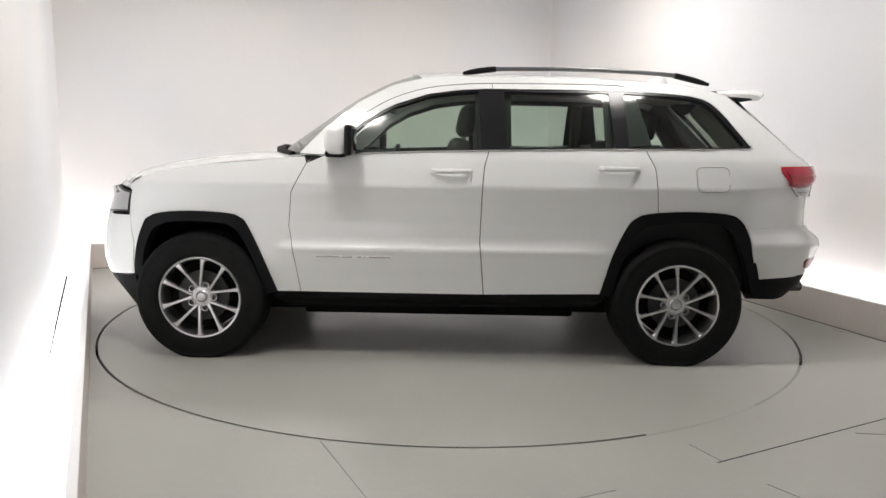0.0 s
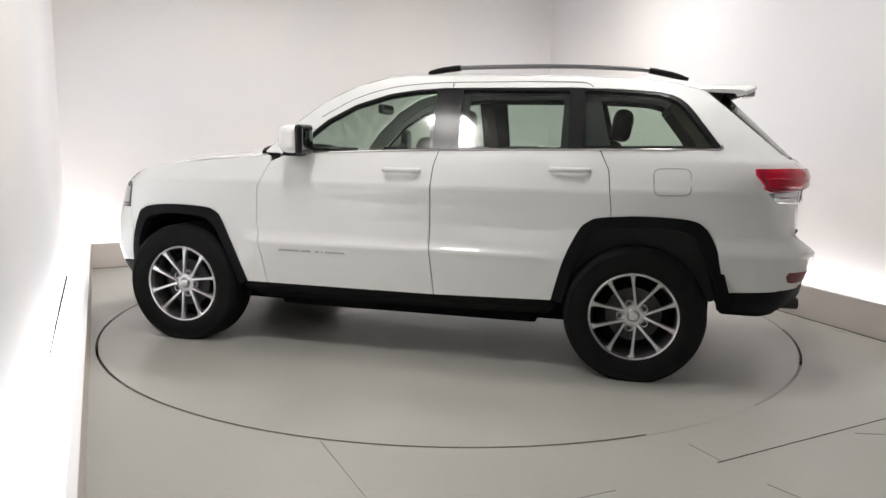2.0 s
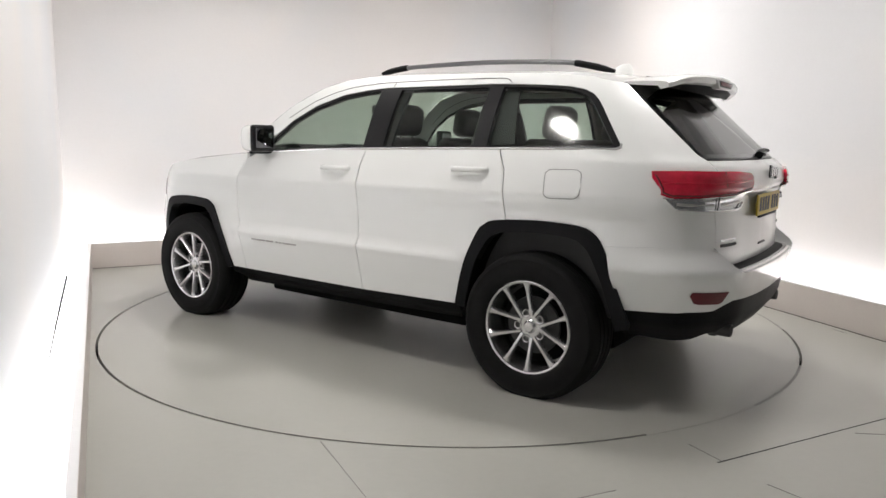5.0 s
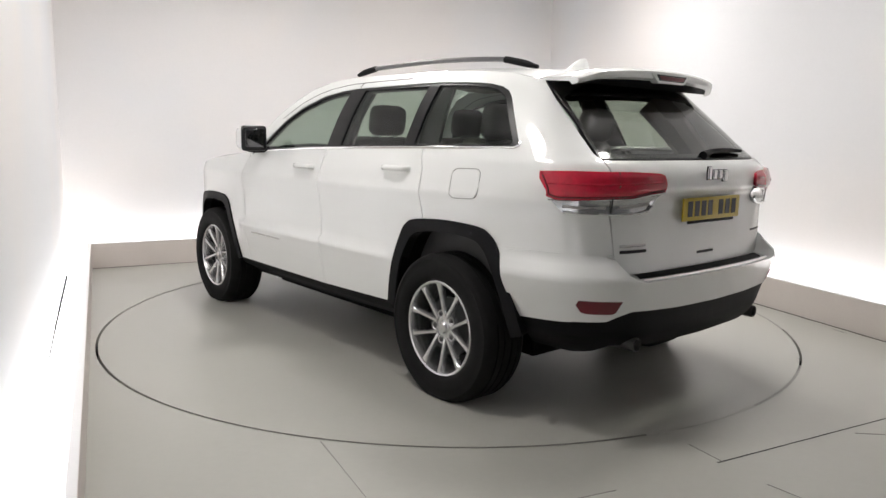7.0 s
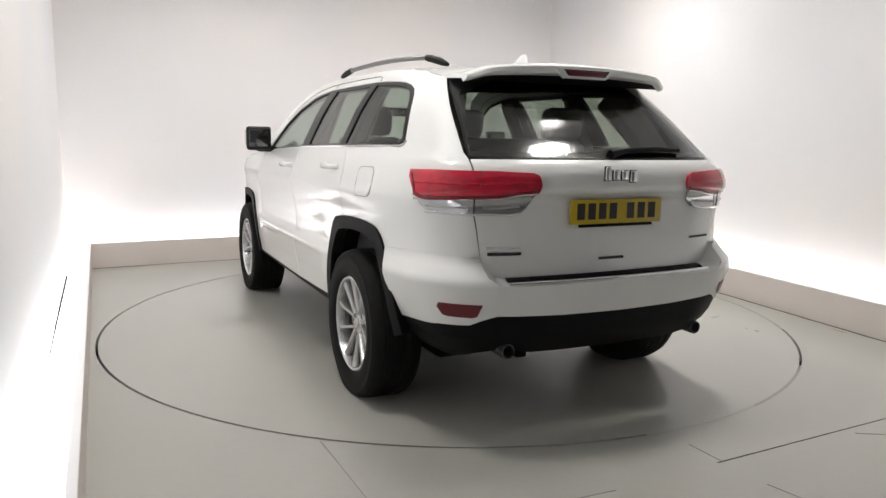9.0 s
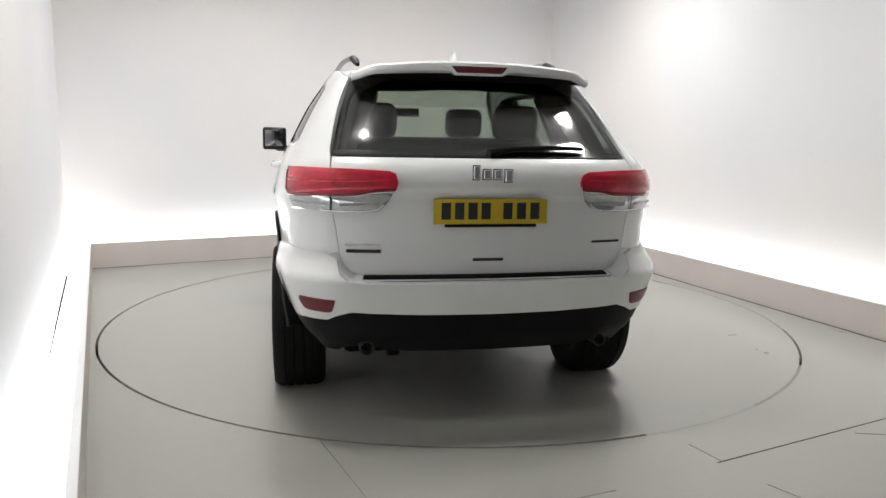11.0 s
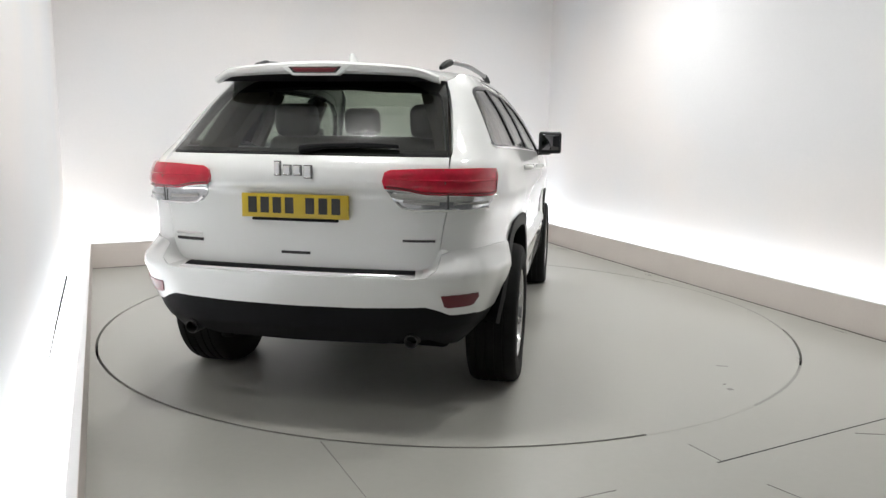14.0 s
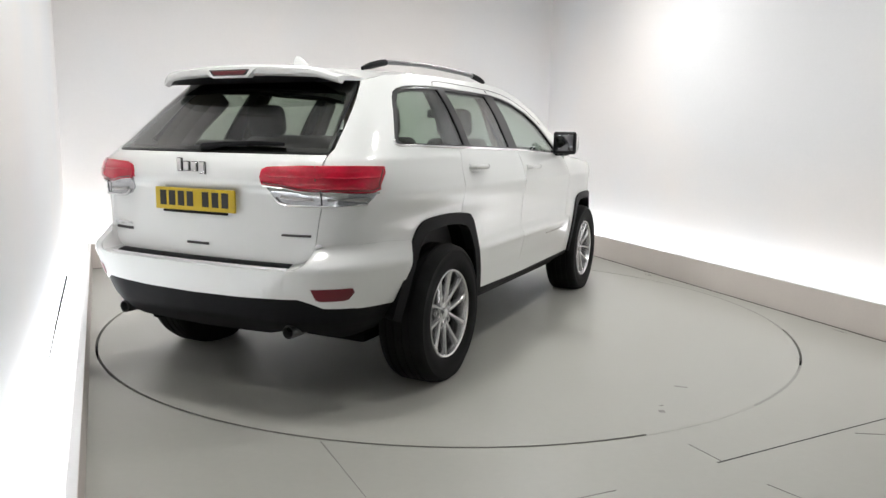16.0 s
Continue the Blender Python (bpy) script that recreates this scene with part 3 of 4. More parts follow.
    # the border's deep top band stands in for the spoiler's shade on the glass
    tail_panel("window_border", [("y", 0, 1.278), ("y", 0.695, 1.278), ("y", 0.645, 1.45), ("y", 0.583, 1.654), ("y", 0, 1.666)], GLOSSBLACK, car, off=-0.008, thick=0.02, holes=([("y", 0, 1.302), ("y", 0.672, 1.302), ("y", 0.630, 1.45), ("y", 0.598, 1.555), ("y", 0.575, 1.582), ("y", 0.53, 1.592), ("y", 0.3, 1.594), ("y", 0.15, 1.604), ("y", 0, 1.606)],), step=0.06, label="black rear window border, top band widened as spoiler shade")
    tail_panel("rear_bumper", [("y", 0, 0.733), ("y", 0.55, 0.733), ("y", 0.605, 0.744), ("y", 0.643, 0.774), ("y", 0.668, 0.83), ("y", 0.73, 0.85), ("x", -2.05, 0.856), ("x", -1.862, 0.845), ("x", -1.895, 0.69), ("x", -1.945, 0.53), ("x", -2.20, 0.545), ("y", 0.80, 0.55), ("y", 0.70, 0.555), ("y", 0.655, 0.58), ("y", 0.60, 0.60), ("y", 0.3, 0.588), ("y", 0, 0.585)], PAINT, car, off=bumper_out(0.0), thick=0.11, step=0.04, label="white rear bumper")
    tail_panel("rear_valance", [("y", 0, 0.592), ("y", 0.3, 0.595), ("y", 0.60, 0.607), ("y", 0.66, 0.587), ("y", 0.705, 0.562), ("y", 0.80, 0.557), ("x", -2.20, 0.552), ("x", -1.945, 0.535), ("x", -1.972, 0.385), ("x", -2.2, 0.375), ("y", 0.70, 0.385), ("y", 0.62, 0.42), ("y", 0.50, 0.425), ("y", 0.42, 0.405), ("y", 0, 0.40)], PLASTIC, car, off=bumper_out(-0.006), thick=0.06, step=0.04, label="black plastic rear valance")
    span = np.linspace(-at("y", 0.56, 0.74), at("y", 0.56, 0.74), 25)
    loft("bumper_ledge", [[skin(s, z, o) for s in span] for z, o in ((0.730, 0.078), (0.738, 0.072), (0.742, 0.045))], PAINT, car, "white bumper ledge")
    loft("step_pad", [[skin(s, z, o) for s in span] for z, o in ((0.742, 0.045), (0.748, 0.040), (0.756, 0.015), (0.758, -0.01))], PLASTIC, car, "black bumper step pad")
    for side in (1, -1):
        low = [(0.548, 0.733), (0.605, 0.744), (0.643, 0.774), (0.668, 0.83), (0.70, 0.842)]
        high = [(0.545, 0.759), (0.575, 0.760), (0.617, 0.775), (0.650, 0.82), (0.670, 0.86)]
        rows = []
        for (y0, z0), (y1, z1) in zip(low, high):
            s0, s1 = at("y", y0, z0), at("y", y1, z1)
            rows.append([skin(side * s0, z0, bumper_out(0.0)(s0, z0) - 0.004), skin(side * s0, z0 + 0.006, 0.02), skin(side * s1, z1, -0.012)])
        loft("ledge_corner", rows, PAINT, car, "white bumper corner ledge")
    tube("bumper_strip", [skin(s, 0.741, 0.071) for s in span], 0.0085, CHROME, car, "chrome bumper strip")
    panel("tail_light", [(-2.05, 1.222), (-2.2, 1.226), ("y", 0.60, 1.224), ("y", 0.45, 1.216), ("y", 0.425, 1.205), ("y", 0.415, 1.165), ("y", 0.425, 1.132), ("y", 0.52, 1.124), ("y", 0.60, 1.108), ("y", 0.74, 1.104), (-2.14, 1.098), (-2.102, 1.112), (-2.058, 1.19)], RED, car, off=0.016, thick=0.04, step=0.018, label="red tail light")
    panel("reversing_lens", [(-2.125, 1.092), ("y", 0.74, 1.098), ("y", 0.60, 1.101), ("y", 0.52, 1.117), ("y", 0.435, 1.122), ("y", 0.45, 1.085), ("y", 0.48, 1.052), ("y", 0.53, 1.034), ("y", 0.72, 1.034), (-2.17, 1.042)], CLEARLENS, car, off=0.012, thick=0.04, step=0.03, label="clear reversing lamp lens")
    for side in (1, -1):
        pts = [(at("y", 0.47, 1.045), 1.068), (at("y", 0.50, 1.05), 1.045), (at("y", 0.55, 1.04), 1.036), (at("y", 0.70, 1.04), 1.036), (at("x", -2.17, 1.04), 1.044)]
        tube("lens_trim", [skin(side * s, z, 0.020) for s, z in pts], 0.006, CHROME, car, "chrome tail light trim", 8)
        pts = [(at("x", -2.115, 1.10), 1.096), (at("y", 0.74, 1.10), 1.1), (at("y", 0.60, 1.10), 1.104), (at("y", 0.53, 1.12), 1.119), (at("y", 0.43, 1.13), 1.127)]
        tube("lens_trim", [skin(side * s, z, 0.020) for s, z in pts], 0.004, CHROME, car, "chrome tail light trim", 8)
        pts = [(at("y", 0.50, 1.07), 1.074), (at("y", 0.58, 1.07), 1.068), (at("y", 0.66, 1.07), 1.066)]
        tube("lens_divider", [skin(side * s, z, 0.012) for s, z in pts], 0.008, BADGE, car, "grey bar inside the lens", 8)
        pts = [(at("y", 0.72, 1.07), 1.066), (at("x", -2.22, 1.07), 1.066), (at("x", -2.17, 1.07), 1.068)]
        tube("lens_divider", [skin(side * s, z, 0.012) for s, z in pts], 0.007, BADGE, car, "grey bar inside the lens", 8)
        pts = [(at("x", -2.072, 1.20), 1.205), (at("x", -2.112, 1.12), 1.122), (at("x", -2.15, 1.108), 1.108), (at("y", 0.74, 1.11), 1.112), (at("y", 0.60, 1.116), 1.116), (at("y", 0.52, 1.132), 1.132), (at("y", 0.435, 1.14), 1.140)]
        tube("lens_border", [skin(side * s, z, 0.0165) for s, z in dense_line(pts)], 0.004, DARKRED, car, "darker red lens border", 8)
        pts = [(at("x", -2.10, 1.17), 1.170), (at("y", 0.76, 1.17), 1.168), (at("y", 0.60, 1.172), 1.172), (at("y", 0.45, 1.176), 1.176)]
        tube("light_guide", [skin(side * s, z, 0.0155) for s, z in dense_line(pts)], 0.005, RED, car, "raised red light guide", 8)
        # dark shut line across each light
        s = side * at("y", 0.688, 1.15)
        tube("light_joint", [skin(s, z, 0.017) for z in (1.223, 1.16, 1.105, 1.036)], 0.003, INK, car, "", 6)
    panel("bumper_reflector", [("y", 0.66, 0.652), ("y", 0.795, 0.655), ("y", 0.80, 0.635), ("y", 0.785, 0.60), ("y", 0.77, 0.594), ("y", 0.69, 0.592), ("y", 0.675, 0.60)], DARKRED, car, off=bumper_out(0.005), thick=0.02, step=0.03, label="dark red bumper reflector")
    panel("fuel_flap", rounded([(-1.525, 1.208), (-1.715, 1.212), (-1.72, 1.075), (-1.535, 1.07)], 2, 0.13), PAINT, car, off=0.0035, thick=0.012, sides=(1,), label="white fuel filler flap")
    ring = [(at("x", x, z), z) for x, z in rounded([(-1.521, 1.212), (-1.719, 1.216), (-1.724, 1.071), (-1.531, 1.066)], 2, 0.13)]
    tube("flap_gap", [skin(s, z, 0.0006) for s, z in ring + ring[:1]], 0.0024, FLAPGAP, car, "thin gap round the fuel flap", 6)
    # seam above the door frames
    for side in (1, -1):
        top = smooth_path([(0.50, 1.482), (0.30, 1.600), (0.09, 1.668), (-0.10, 1.693), (-0.28, 1.703), (-0.70, 1.706), (-1.05, 1.703), (-1.13, 1.694), (-1.165, 1.672)])
        tube("door_seam", [skin(side * at("x", x, z), z, 0.0003) for x, z in top], 0.0022, SEAM, car, "thin dark seam above the doors", 6)
        tube("door_seam", [skin(side * at("x", -0.315, z), z, 0.0003) for z in (1.672, 1.688, 1.703)], 0.0024, SEAM, car, "", 6)
    # belt and window brightwork
    for side in (1, -1):
        pts = [(0.70, 1.249), (0.4, 1.266), (0.0, 1.282), (-0.29, 1.291), (-0.8, 1.303), (-1.26, 1.311), (-1.6, 1.316), (-1.86, 1.320), (-1.880, 1.329), (-1.876, 1.344)]
        tube("belt_trim", [skin(side * at("x", x, z), z, 0.001) for x, z in pts], 0.0075, CHROME, car, "bright chrome window strip", 8)
        for x0, x1, z in ((0.042, -0.182, 1.170), (-0.955, -1.175, 1.196)):
            tube("door_handle", [skin(side * at("x", x0 + (x1 - x0) * f, z), z, o) for f, o in ((0, 0.0), (0.08, 0.03), (0.25, 0.04), (0.75, 0.04), (0.92, 0.03), (1, 0.0))], 0.0125, PAINT, car, "white door handle", 10, 1.25)
            me = sheet_mesh("handle_recess", [rounded([(-side * at("x", x0 + 0.01, z), z - 0.035), (-side * at("x", x1 - 0.01, z), z - 0.035), (-side * at("x", x1 - 0.01, z), z + 0.03), (-side * at("x", x0 + 0.01, z), z + 0.03)], 2)], lambda a, b: skin(-a, b, 0.002), PAINT, 0.03, 0.004)
            put("handle_recess", me, car)
        for x0, x1 in ((0.74, 0.60), (0.585, 0.52), (0.49, 0.465), (0.45, 0.44), (0.42, 0.29)):
            tube("door_badge", [skin(side * at("x", x0 + (x1 - x0) * f, 0.645), 0.645, 0.001) for f in (0, 0.5, 1)], 0.006, BADGE, car, "grey badge bar", 6)


def dense_line(points, step=0.03):
    """The same open line with points at most a step apart."""
    out = []
    for (a, b), (c, d) in zip(points, points[1:]):
        n = max(1, math.ceil(math.hypot(c - a, d - b) / step))
        out += [(a + (c - a) * i / n, b + (d - b) * i / n) for i in range(n)]
    return out + [points[-1]]


def crown(edge, front_bow, rise, n=16):
    """Rows across the car between the two copies of an edge line on the skin."""
    rows = []
    for i, (x, z) in enumerate(edge):
        e = skin(at("x", x, z), z)
        f = i / (len(edge) - 1)
        bow = front_bow[0] + (front_bow[1] - front_bow[0]) * (1 - (1 - f) ** front_bow[2] if len(front_bow) > 2 else f)
        up = rise[0] + (rise[1] - rise[0]) * i / (len(edge) - 1)
        rows.append([(e.x + bow * (1 - (2 * j / n - 1) ** 2), e.y * (1 - 2 * j / n), e.z + up * (1 - (2 * j / n - 1) ** 2)) for j in range(n + 1)])
    return rows


def build_tops(car):
    roof = [(x, z - 0.001) for x, z in [(-1.80, 1.655), *ROOF_EDGE[:6]]]
    loft("roof", crown(roof, (-0.06, 0.10), (0.045, 0.07)), PAINT, car, "white roof skin")
    lining = [(x, z - 0.035) for x, z in [(-1.72, 1.66), *ROOF_EDGE[:5]]]
    loft("headliner", crown(lining, (-0.04, 0.06), (0.02, 0.03)), HEADLINER, car, "pale fabric headliner")
    glass = spline([(x, z, 0) for x, z in reversed(ROOF_EDGE[5:])], 4)
    loft("windscreen", crown([(a[0], a[1]) for a in glass], (0.26, 0.055, 2.6), (0.008, 0.06)), GLASS, car, "clear curved windscreen")
    hood = spline([(0.82, 1.24, 0), (0.95, 1.228, 0), (1.4, 1.185, 0), (1.8, 1.112, 0), (1.93, 1.05, 0)], 5)
    loft("bonnet", crown([(a[0], a[1] + 0.001) for a in hood], (0.28, 0.17), (0.03, 0.035)), PAINT, car, "white bonnet")
    rows = crown([(0.83, 1.238), (0.80, 1.25)], (0.31, 0.30), (0.034, 0.02))
    tube("cowl", [Vector(q) + Vector((0, 0, 0.004)) for q in rows[0][1:-1]], 0.02, PLASTIC, car, "black wiper cowl", 8)
    for y0, y1 in ((0.55, 0.0), (-0.05, -0.6)):
        tube("windscreen_wiper", [(1.03, y0, 1.275), (1.08, (y0 + y1) / 2, 1.295), (1.06, y1, 1.285)], 0.011, PLASTIC, car, "black windscreen wiper", 8)
    # roof rails
    for s in (1, -1):
        pts = spline([(-0.13, 0.585, 1.768), (-0.26, 0.583, 1.789), (-0.42, 0.58, 1.80), (-0.95, 0.57, 1.803), (-1.40, 0.55, 1.784), (-1.56, 0.54, 1.76), (-1.70, 0.535, 1.725)], 6)
        r = [(x, s * y, z) for x, y, z in pts]
        rail = tube("roof_rail", r[8:29], 0.014, SATIN, car, "silver roof rail with black ends", 10)
        tube("rail_end", r[:11], [0.010, 0.014, 0.017, 0.018, 0.019, 0.019, 0.019, 0.019, 0.019, 0.019, 0.018], PLASTIC, rail, "black rail end", 10)
        tube("rail_end", r[26:], [0.018, 0.019, 0.019, 0.019, 0.019, 0.019, 0.019, 0.018, 0.016, 0.013, 0.010], PLASTIC, rail, "black rail end", 10)
    # spoiler, its ends turned down to the pillars, with the high brake lamp in a dipped housing
    def wing(y):
        u = min(1.0, abs(y) / 0.60)
        k, e = 1 - u * u, ease((1 - u) / 0.22)
        back = -2.0 - 0.035 * e - 0.095 * k ** 0.7
        drop = 0.024 * (1 - e)
        return [(-1.74 - 0.08 * k, 1.676 + 0.034 * k - drop * 0.5), (-1.88, 1.683 + 0.036 * k - drop * 0.8), (back + 0.05, 1.686 + 0.036 * k - drop), (back + 0.012, 1.680 + 0.036 * k - drop), (back, 1.672 + 0.034 * k - drop), (back, 1.660 + 0.024 * k - drop), (back + 0.008, 1.652 + 0.020 * k - drop), (back + 0.04, 1.645 + 0.018 * k - drop)]
    ys = [0.588 * math.sin(math.pi / 2 * i / 18) for i in range(-18, 19)]
    bm = bmesh.new()
    grid = [[bm.verts.new((x, y, z)) for x, z in wing(y)] for y in ys]
    for r, q in zip(grid, grid[1:]):
        for i in range(len(r) - 1):
            bm.faces.new((r[i], r[i + 1], q[i + 1], q[i]))
    for r, s in ((grid[0], -1), (grid[-1], 1)):
        foot = [bm.verts.new((-1.955, s * 0.588, 1.640)), bm.verts.new((-1.78, s * 0.59, 1.652))]
        bm.faces.new(r + foot)
    spoiler = part("spoiler", bm, PAINT, car, "white roof spoiler")
    loft("spoiler_underside", [[(wing(y)[7][0], y, wing(y)[7][1]), (-1.99, y * 0.99, 1.632), (-1.93, y * 0.98, 1.662)] for y in ys], PLASTIC, spoiler, "black spoiler underside")

    def plaque(name, half_top, half_low, z0, z1, x0, x1, mat, label):
        bm = bmesh.new()
        rings = [[bm.verts.new((x, y, z)) for y, z in ((-half_low, z0), (half_low, z0), (half_top, z1), (-half_top, z1))] for x in (x0, x1)]
        bm.faces.new(rings[0]), bm.faces.new(rings[1])
        for i in range(4):
            bm.faces.new((rings[0][i - 1], rings[0][i], rings[1][i], rings[1][i - 1]))
        bmesh.ops.bevel(bm, geom=bm.edges[:], offset=0.004, segments=2, profile=0.5, affect="EDGES")
        return part(name, bm, mat, spoiler, label)
    plaque("lamp_housing", 0.175, 0.115, 1.650, 1.694, -2.133, -2.09, PAINT, "white dipped lamp housing")
    plaque("lamp_recess", 0.137, 0.108, 1.661, 1.692, -2.136, -2.10, INK, "black lamp recess")
    plaque("brake_light", 0.118, 0.096, 1.665, 1.686, -2.139, -2.10, DARKRED, "dark red high brake light")
    fin = [(0.0, 0.10, 0.026), (0.025, 0.075, 0.020), (0.05, 0.045, 0.013), (0.064, 0.022, 0.007)]
    loft("aerial", [[(-1.50 - h * 0.75 + l * math.cos(a), w * math.sin(a), 1.755 + h) for a in [2 * math.pi * k / 16 for k in range(17)]] for h, l, w in fin], PAINT, car, "white shark-fin aerial")


def build_details(car):
    # number plate with unreadable bars
    plate = block("number_plate", (-2.402, 0, 1.04), (0.012, 0.52, 0.111), YELLOW, car, "yellow number plate with plain black bars", 0.004)
    for y in (0.205, 0.145, 0.085, 0.025, -0.075, -0.138, -0.20):
        block("bar", (-2.4085, y, 1.043), (0.002, 0.042, 0.074), INK, plate, "", 0.0)
    block("plate_lip", (-2.402, 0, 0.978), (0.014, 0.42, 0.014), PLASTIC, car, "black bar beneath the plate", 0.004)
    # chrome emblem in plain shapes
    for y, z, wide, high in ((0.074, 1.212, 0.030, 0.062), (0.027, 1.205, 0.036, 0.044), (-0.022, 1.205, 0.036, 0.044), (-0.072, 1.199, 0.036, 0.056)):
        # slightly larger ink block paints a dark shadow edge round each bar
        block("emblem_backing", (-2.416, y, z), (0.008, wide + 0.005, high + 0.005), INK, car, "", 0.003)
        block("emblem_bar", (-2.421, y, z), (0.014, wide, high), CHROME, car, "plain silver emblem bar", 0.0065, segments=3)
    for y0, y1, z, h, mat in ((0.64, 0.49, 0.888, 0.014, CHROME), (0.635, 0.485, 0.862, 0.016, INK), (-0.50, -0.645, 0.893, 0.012, DARKMETAL), (0.075, -0.065, 0.822, 0.014, DARKMETAL)):
        s0, s1 = at("y", abs(y0), z), at("y", abs(y1), z)
        s0, s1 = math.copysign(s0, y0), math.copysign(s1, y1)
        tube("tail_badge", [skin(s0 + (s1 - s0) * f, z, 0.001) for f in (0, 0.33, 0.67, 1)], h / 2, mat, car, "badge bar on the tailgate", 6)
    tube("rear_wiper", [skin(-at("y", y, z) if y else 0.0, z, 0.02) for y, z in ((0.0, 1.295), (0.12, 1.315), (0.30, 1.322), (0.46, 1.318))], [0.022, 0.013, 0.012, 0.009], PLASTIC, car, "black rear wiper", 8)
    for y in (0.55, -0.55):
        e = turned("exhaust_tip", [(0.034, 0.06), (0.034, -0.016), (0.037, -0.021), (0.041, -0.021), (0.044, -0.015), (0.044, 0.16)], DARKMETAL, car, "dark metal exhaust tip", 24, "X")
        e.location, e.scale = (-2.37, y, 0.430), (1.0, 0.76, 0.76)
        # near-black disc painted as the shaded depth of the pipe
        turned("bore", [(0.001, 0.05), (0.035, 0.05)], UNDER, e, "", 16, "X")
    block("tow_eye", (-2.27, 0.42, 0.385), (0.05, 0.06, 0.05), UNDER, car, "dark towing eye", 0.012)
    for s in (1, -1):
        g = 0.045 if s > 0 else 0.032
        m = block("door_mirror", (0.598, s * (0.99 + g), 1.343), (0.14, 0.174, 0.168), PAINT, car, "door mirror with white cap", 0.05, segments=4)
        block("mirror_shell", (0.525, s * (0.99 + g), 1.341), (0.046, 0.186, 0.178), GLOSSBLACK, m, "black mirror shell", 0.021, segments=3)
        block("mirror_face", (0.4995, s * (0.995 + g), 1.343), (0.012, 0.14, 0.128), MIRROR, m, "mirror glass", 0.004)
        block("mirror_foot", (0.615, s * 0.925, 1.262), (0.12, 0.21, 0.045), PLASTIC, m, "black mirror foot", 0.018)


def build_chassis(car):
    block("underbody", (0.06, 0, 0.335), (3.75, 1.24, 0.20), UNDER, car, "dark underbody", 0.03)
    # extra block, added only to keep light from the floor beneath
    block("under_shield", (0.0, 0, 0.275), (1.75, 1.34, 0.11), UNDER, car, "added dark block that deepens the shadow under the car", 0.02)
    block("floor_pan", (-0.15, 0, 0.46), (3.4, 1.5, 0.05), CABIN, car, "", 0.01)
    for arch, x in ((FRONT_LIP, 1.44), (REAR_LIP, -1.47)):
        for s in (1, -1):
            rows = []
            for ax, az in arch:
                q = skin(s * at("x", ax, az), az, 0.0)
                rows.append([q, Vector((ax, s * 0.70, az + 0.012)), Vector((ax, s * 0.50, az + 0.012))])
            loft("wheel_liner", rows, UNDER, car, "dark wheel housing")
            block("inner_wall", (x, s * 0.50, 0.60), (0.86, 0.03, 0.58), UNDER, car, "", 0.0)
    for x in (1.4575, -1.4575):
        tube("axle", [(x, -0.8, 0.385), (x, 0.8, 0.385)], 0.035, UNDER, car, "", 8)
    for s in (1, -1):
        block("side_lining", (-0.55, s * 0.80, 0.86), (2.7, 0.05, 0.80), CABIN, car, "dark door lining", 0.02)
    block("boot_floor", (-1.75, 0, 0.80), (0.9, 1.2, 0.05), CABIN, car, "", 0.01)
    block("load_cover", (-1.82, 0, 1.16), (0.55, 1.25, 0.02), CABIN, car, "dark load cover", 0.006)


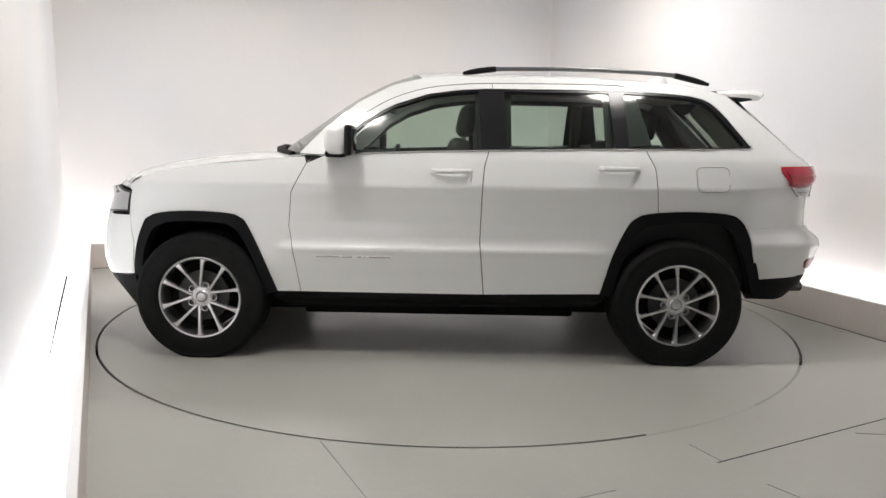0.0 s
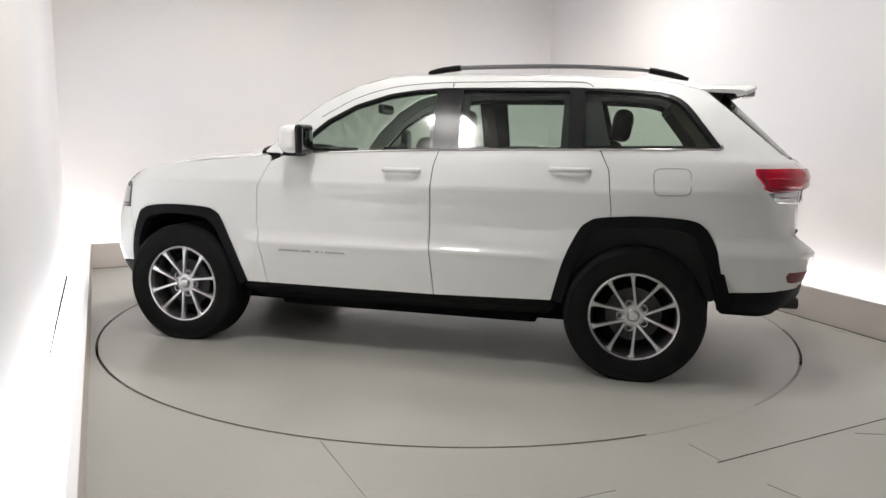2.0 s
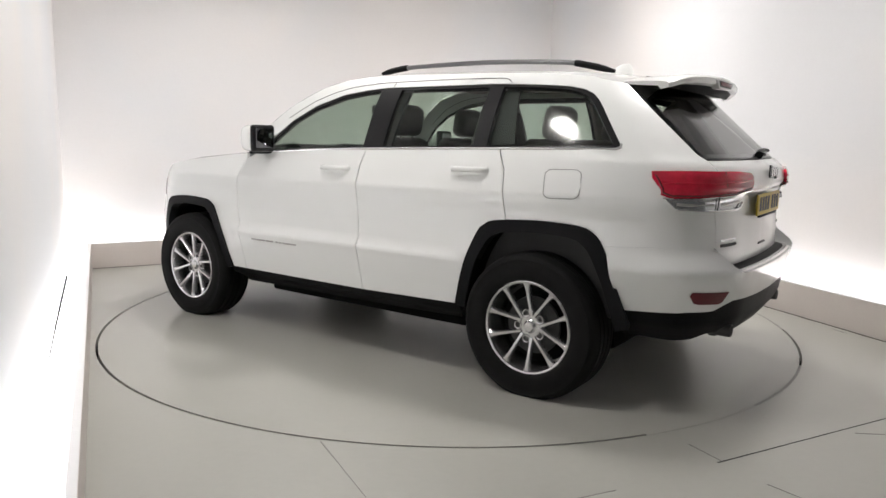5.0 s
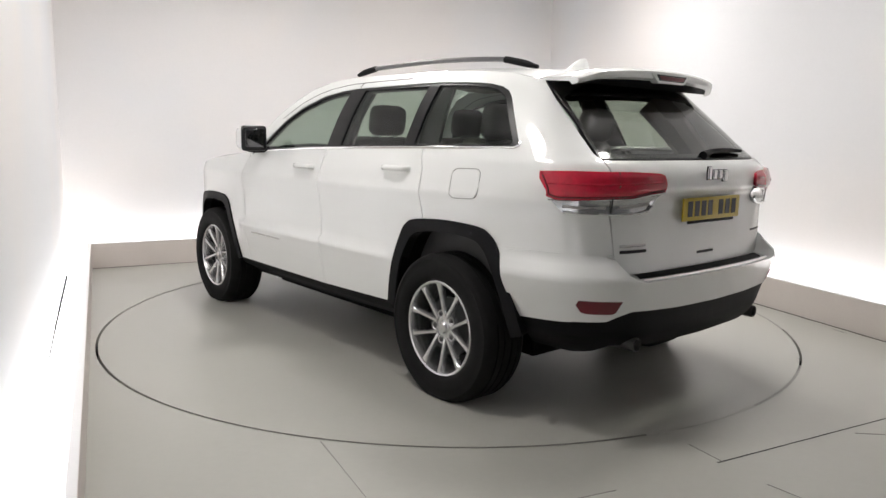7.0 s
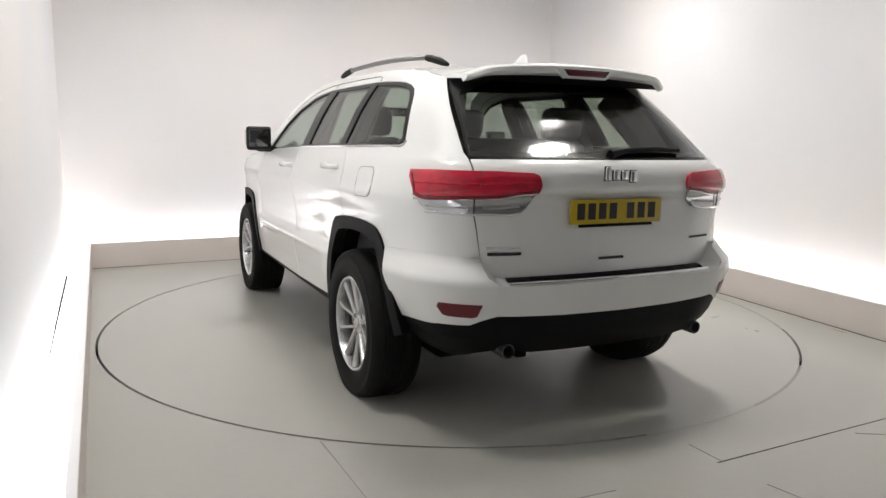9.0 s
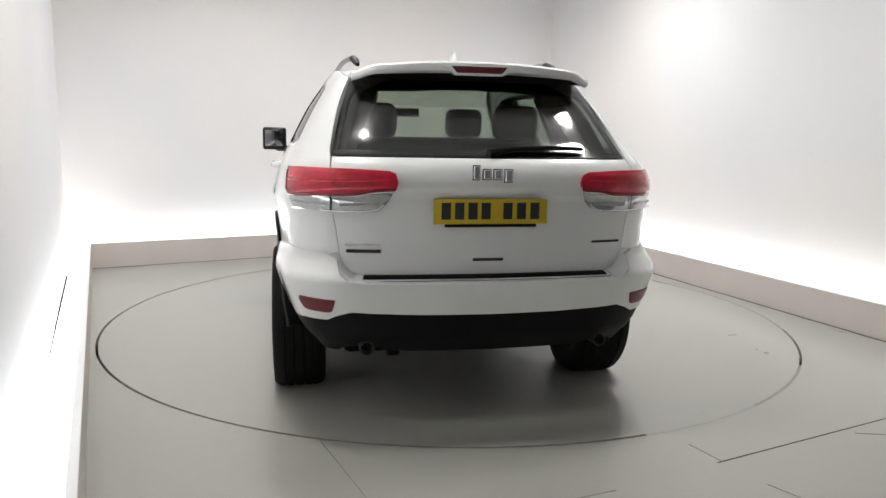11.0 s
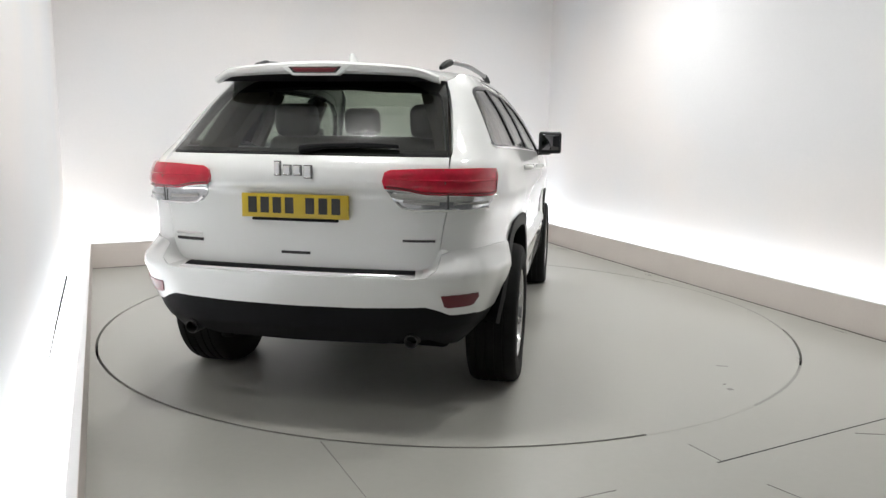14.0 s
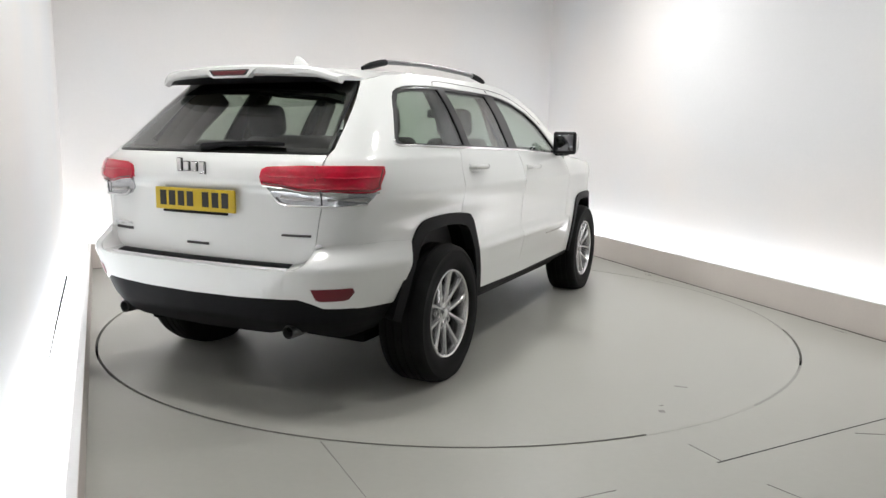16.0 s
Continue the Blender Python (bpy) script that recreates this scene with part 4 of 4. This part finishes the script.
def build_wheel_parts():
    """Wheel meshes, shared by the four wheels; the outer face is towards +y."""
    holder = new("wheel_pattern")
    # hub backing is near-black to give the shade behind the spokes
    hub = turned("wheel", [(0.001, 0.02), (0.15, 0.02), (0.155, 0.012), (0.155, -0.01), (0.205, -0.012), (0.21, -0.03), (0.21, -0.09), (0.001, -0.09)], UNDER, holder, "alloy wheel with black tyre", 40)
    tread = [(0.376, -0.115)]
    for g in (-0.07, -0.025, 0.025, 0.07):
        tread += [(0.386, g - 0.018), (0.386, g - 0.005), (0.379, g - 0.004), (0.379, g + 0.004), (0.386, g + 0.005)]
    tread += [(0.376, 0.115)]
    turned("tyre", [(0.236, -0.115), (0.25, -0.128), (0.30, -0.137), (0.345, -0.135), (0.366, -0.127), *tread, (0.366, 0.127), (0.352, 0.134), (0.348, 0.132), (0.32, 0.137), (0.30, 0.138), (0.27, 0.133), (0.252, 0.126), (0.243, 0.112), (0.236, 0.10)], RUBBER, hub, "black tyre", 96)
    turned("rim", [(0.245, 0.108), (0.247, 0.120), (0.241, 0.124), (0.232, 0.120), (0.228, 0.108), (0.222, 0.06), (0.214, -0.10), (0.23, -0.115)], ALLOY, hub, "silver alloy rim", 72)
    for k in range(10):
        c = math.radians(72 * (k // 2) + 90)
        sg = 1 if k % 2 else -1
        a0, a1 = c + sg * radians(29), c + sg * radians(16.5)
        bm = bmesh.new()
        rows = []
        for f, w, y, d in ((0.0, 0.026, 0.086, 0.045), (0.25, 0.021, 0.094, 0.036), (0.7, 0.023, 0.106, 0.032), (0.9, 0.030, 0.112, 0.030), (1.0, 0.054, 0.114, 0.030)):
            p0, p1 = Vector((0.058 * math.cos(a0), 0, 0.058 * math.sin(a0))), Vector((0.234 * math.cos(a1), 0, 0.234 * math.sin(a1)))
            q, n = p0.lerp(p1, f), (p1 - p0).normalized().cross(Vector((0, 1, 0)))
            rows.append([bm.verts.new(q + n * (w * u) + Vector((0, y - d * v, 0))) for u, v in ((-0.5, 1), (-0.5, 0.25), (-0.28, 0), (0.28, 0), (0.5, 0.25), (0.5, 1))])
        for a, b in zip(rows, rows[1:]):
            for i in range(5):
                bm.faces.new((a[i], a[i + 1], b[i + 1], b[i]))
        bm.faces.new(rows[0]), bm.faces.new(rows[-1])
        part("spoke", bm, ALLOY, hub)
    turned("hub_plate", [(0.001, 0.084), (0.030, 0.084), (0.036, 0.078), (0.060, 0.078), (0.068, 0.070), (0.070, 0.03)], ALLOY, hub, "", 40)
    turned("centre_cap", [(0.001, 0.096), (0.024, 0.095), (0.029, 0.088)], ALLOY, hub, "", 24)
    for k in range(5):
        a = radians(72 * k + 90)
        boss = turned("nut_boss", [(0.013, 0.072), (0.0165, 0.081), (0.021, 0.082), (0.0245, 0.076), (0.025, 0.03)], ALLOY, hub, "", 20)
        boss.location = (0.070 * math.cos(a), 0, 0.070 * math.sin(a))
        n = turned("wheel_nut", [(0.001, 0.084), (0.007, 0.083), (0.0095, 0.078), (0.0095, 0.06)], DARKMETAL, hub, "", 12)
        n.location = (0.070 * math.cos(a), 0, 0.070 * math.sin(a))
    # brake disc and caliper behind the spokes
    turned("brake_disc", [(0.07, 0.03), (0.072, 0.042), (0.150, 0.042), (0.152, 0.025)], DISCMETAL, hub, "dark steel brake disc", 48)
    return holder, hub


def build_wheels(car):
    holder, hub = build_wheel_parts()
    size, axle = 1.034, 0.374
    for x, s, spin in ((1.4575, 1, 50), (-1.4575, 1, 20), (1.4575, -1, 31), (-1.4575, -1, 12)):
        m = Matrix.Translation((x, s * 0.848, axle)) @ Matrix.Rotation(0 if s > 0 else math.pi, 4, "Z") @ Matrix.Rotation(radians(spin), 4, "Y")
        w = copy_thing(hub, m @ Matrix.Diagonal((size, 1, size, 1)))
        w.parent = car
        # each tyre is pressed flat where it carries the car, and bulges there
        for o in w.children:
            if o.name.startswith("tyre"):
                me = o.data.copy()
                turn = Matrix.Rotation(radians(spin), 4, "Y")
                for v in me.vertices:
                    q = turn @ v.co
                    low = ease((-q.z - 0.24) / 0.12) * (1 - min(1.0, abs(q.x) / 0.2) ** 2)
                    q.y *= 1 + 0.05 * low
                    q.z = max(q.z, (0.0015 - axle) / size)
                    v.co = turn.inverted() @ q
                o.data = me
    for o in (*hub.children_recursive, hub, holder):
        bpy.data.objects.remove(o)


def build_cabin(car):
    def seat(x, y, wide):
        b = block("seat", (x + 0.22, y, 0.76), (0.52, wide, 0.18), SEAT, car, "dark leather seat", 0.06, segments=3)
        block("seat_back", (x - 0.08, y, 1.06), (0.16, wide * 0.96, 0.62), SEAT, b, "", 0.06, Matrix.Rotation(radians(-14), 4, "Y"), 3)
        return b
    for y in (0.37, -0.37):
        b = seat(0.02, y, 0.50)
        block("headrest", (-0.165, y, 1.475), (0.12, 0.28, 0.21), SEAT, b, "", 0.058, Matrix.Rotation(radians(-10), 4, "Y"), 3)
        for d in (0.06, -0.06):
            tube("headrest_post", [(-0.15, y + d, 1.30), (-0.165, y + d, 1.42)], 0.007, CHROME, b, "", 6)
    b = seat(-1.12, 0.0, 1.30)
    for y in (0.42, -0.42):
        block("headrest", (-1.335, y, 1.455), (0.12, 0.27, 0.20), SEAT, b, "", 0.055, Matrix.Rotation(radians(-10), 4, "Y"), 3)
    block("dashboard", (0.72, 0, 1.08), (0.44, 1.50, 0.26), CABIN, car, "dark dashboard", 0.07, segments=3)
    block("centre_console", (0.15, 0, 0.72), (0.8, 0.22, 0.30), CABIN, car, "", 0.04)
    bm = bmesh.new()
    ring = [(math.cos(2 * math.pi * i / 28), math.sin(2 * math.pi * i / 28)) for i in range(28)]
    prof = [(0.018 * math.cos(2 * math.pi * j / 8), 0.018 * math.sin(2 * math.pi * j / 8)) for j in range(8)]
    grid = [[bm.verts.new((h, (0.185 + r) * c, (0.185 + r) * s)) for r, h in prof] for c, s in ring]
    for i in range(28):
        for j in range(8):
            bm.faces.new((grid[i][j], grid[(i + 1) % 28][j], grid[(i + 1) % 28][(j + 1) % 8], grid[i][(j + 1) % 8]))
    box(bm, (0, 0, 0), (0.03, 0.34, 0.06), 0.01)
    box(bm, (0.01, 0, -0.02), (0.05, 0.13, 0.13), 0.03)
    w = part("steering_wheel", bm, CABIN, car, "dark steering wheel")
    w.location, w.rotation_euler = (0.42, -0.37, 1.13), (0, radians(-24), 0)
    panel("pillar_panel", [(-0.21, 1.30), (-0.21, 1.650), (-0.43, 1.652), (-0.43, 1.31)], CABIN, car, off=-0.05, thick=0.02, step=0.06, label="dark inner pillar panel")
    panel("pillar_panel", [(-1.00, 1.32), (-1.00, 1.652), (-1.20, 1.650), (-1.28, 1.335)], CABIN, car, off=-0.05, thick=0.02, step=0.06, label="dark inner pillar panel")
    m = block("cabin_mirror", (0.36, 0, 1.565), (0.04, 0.24, 0.07), CABIN, car, "dark rear-view mirror", 0.015)
    block("mirror_face", (0.338, 0, 1.565), (0.004, 0.22, 0.052), MIRROR, m, "", 0.0)
    for s in (1, -1):
        tube("belt_pillar", [(-0.30, s * 0.80, 1.28), (-0.27, s * 0.66, 1.62)], 0.05, LINING, car, "grey-brown pillar lining", 8)
        tube("belt_pillar", [(-1.09, s * 0.80, 1.30), (-1.07, s * 0.655, 1.63)], 0.045, LINING, car, "grey-brown pillar lining", 8)
        tube("belt_pillar", [(-1.94, s * 0.66, 1.24), (-1.80, s * 0.59, 1.44), (-1.67, s * 0.51, 1.60)], 0.09, LINING, car, "grey-brown pillar lining", 8)


def build_car():
    car = new("car")
    tagged(car, "white four-door sport utility vehicle with black arches on turntable", "car")
    for build in (build_panels, build_tops, build_details, build_chassis, build_wheels, build_cabin):
        build(car)
    return car


build_room()
build_floor()
build_ceiling_lights()
TABLE = build_turntable()
CAR = build_car()


def motions():
    rows = [(i * 0.5, Matrix.Rotation(TURN(i * 0.5), 4, "Z")) for i in range(33)]
    walk(TABLE, rows)
    walk(CAR, [(t, m @ CAR_ON_TABLE) for t, m in rows])


motions()
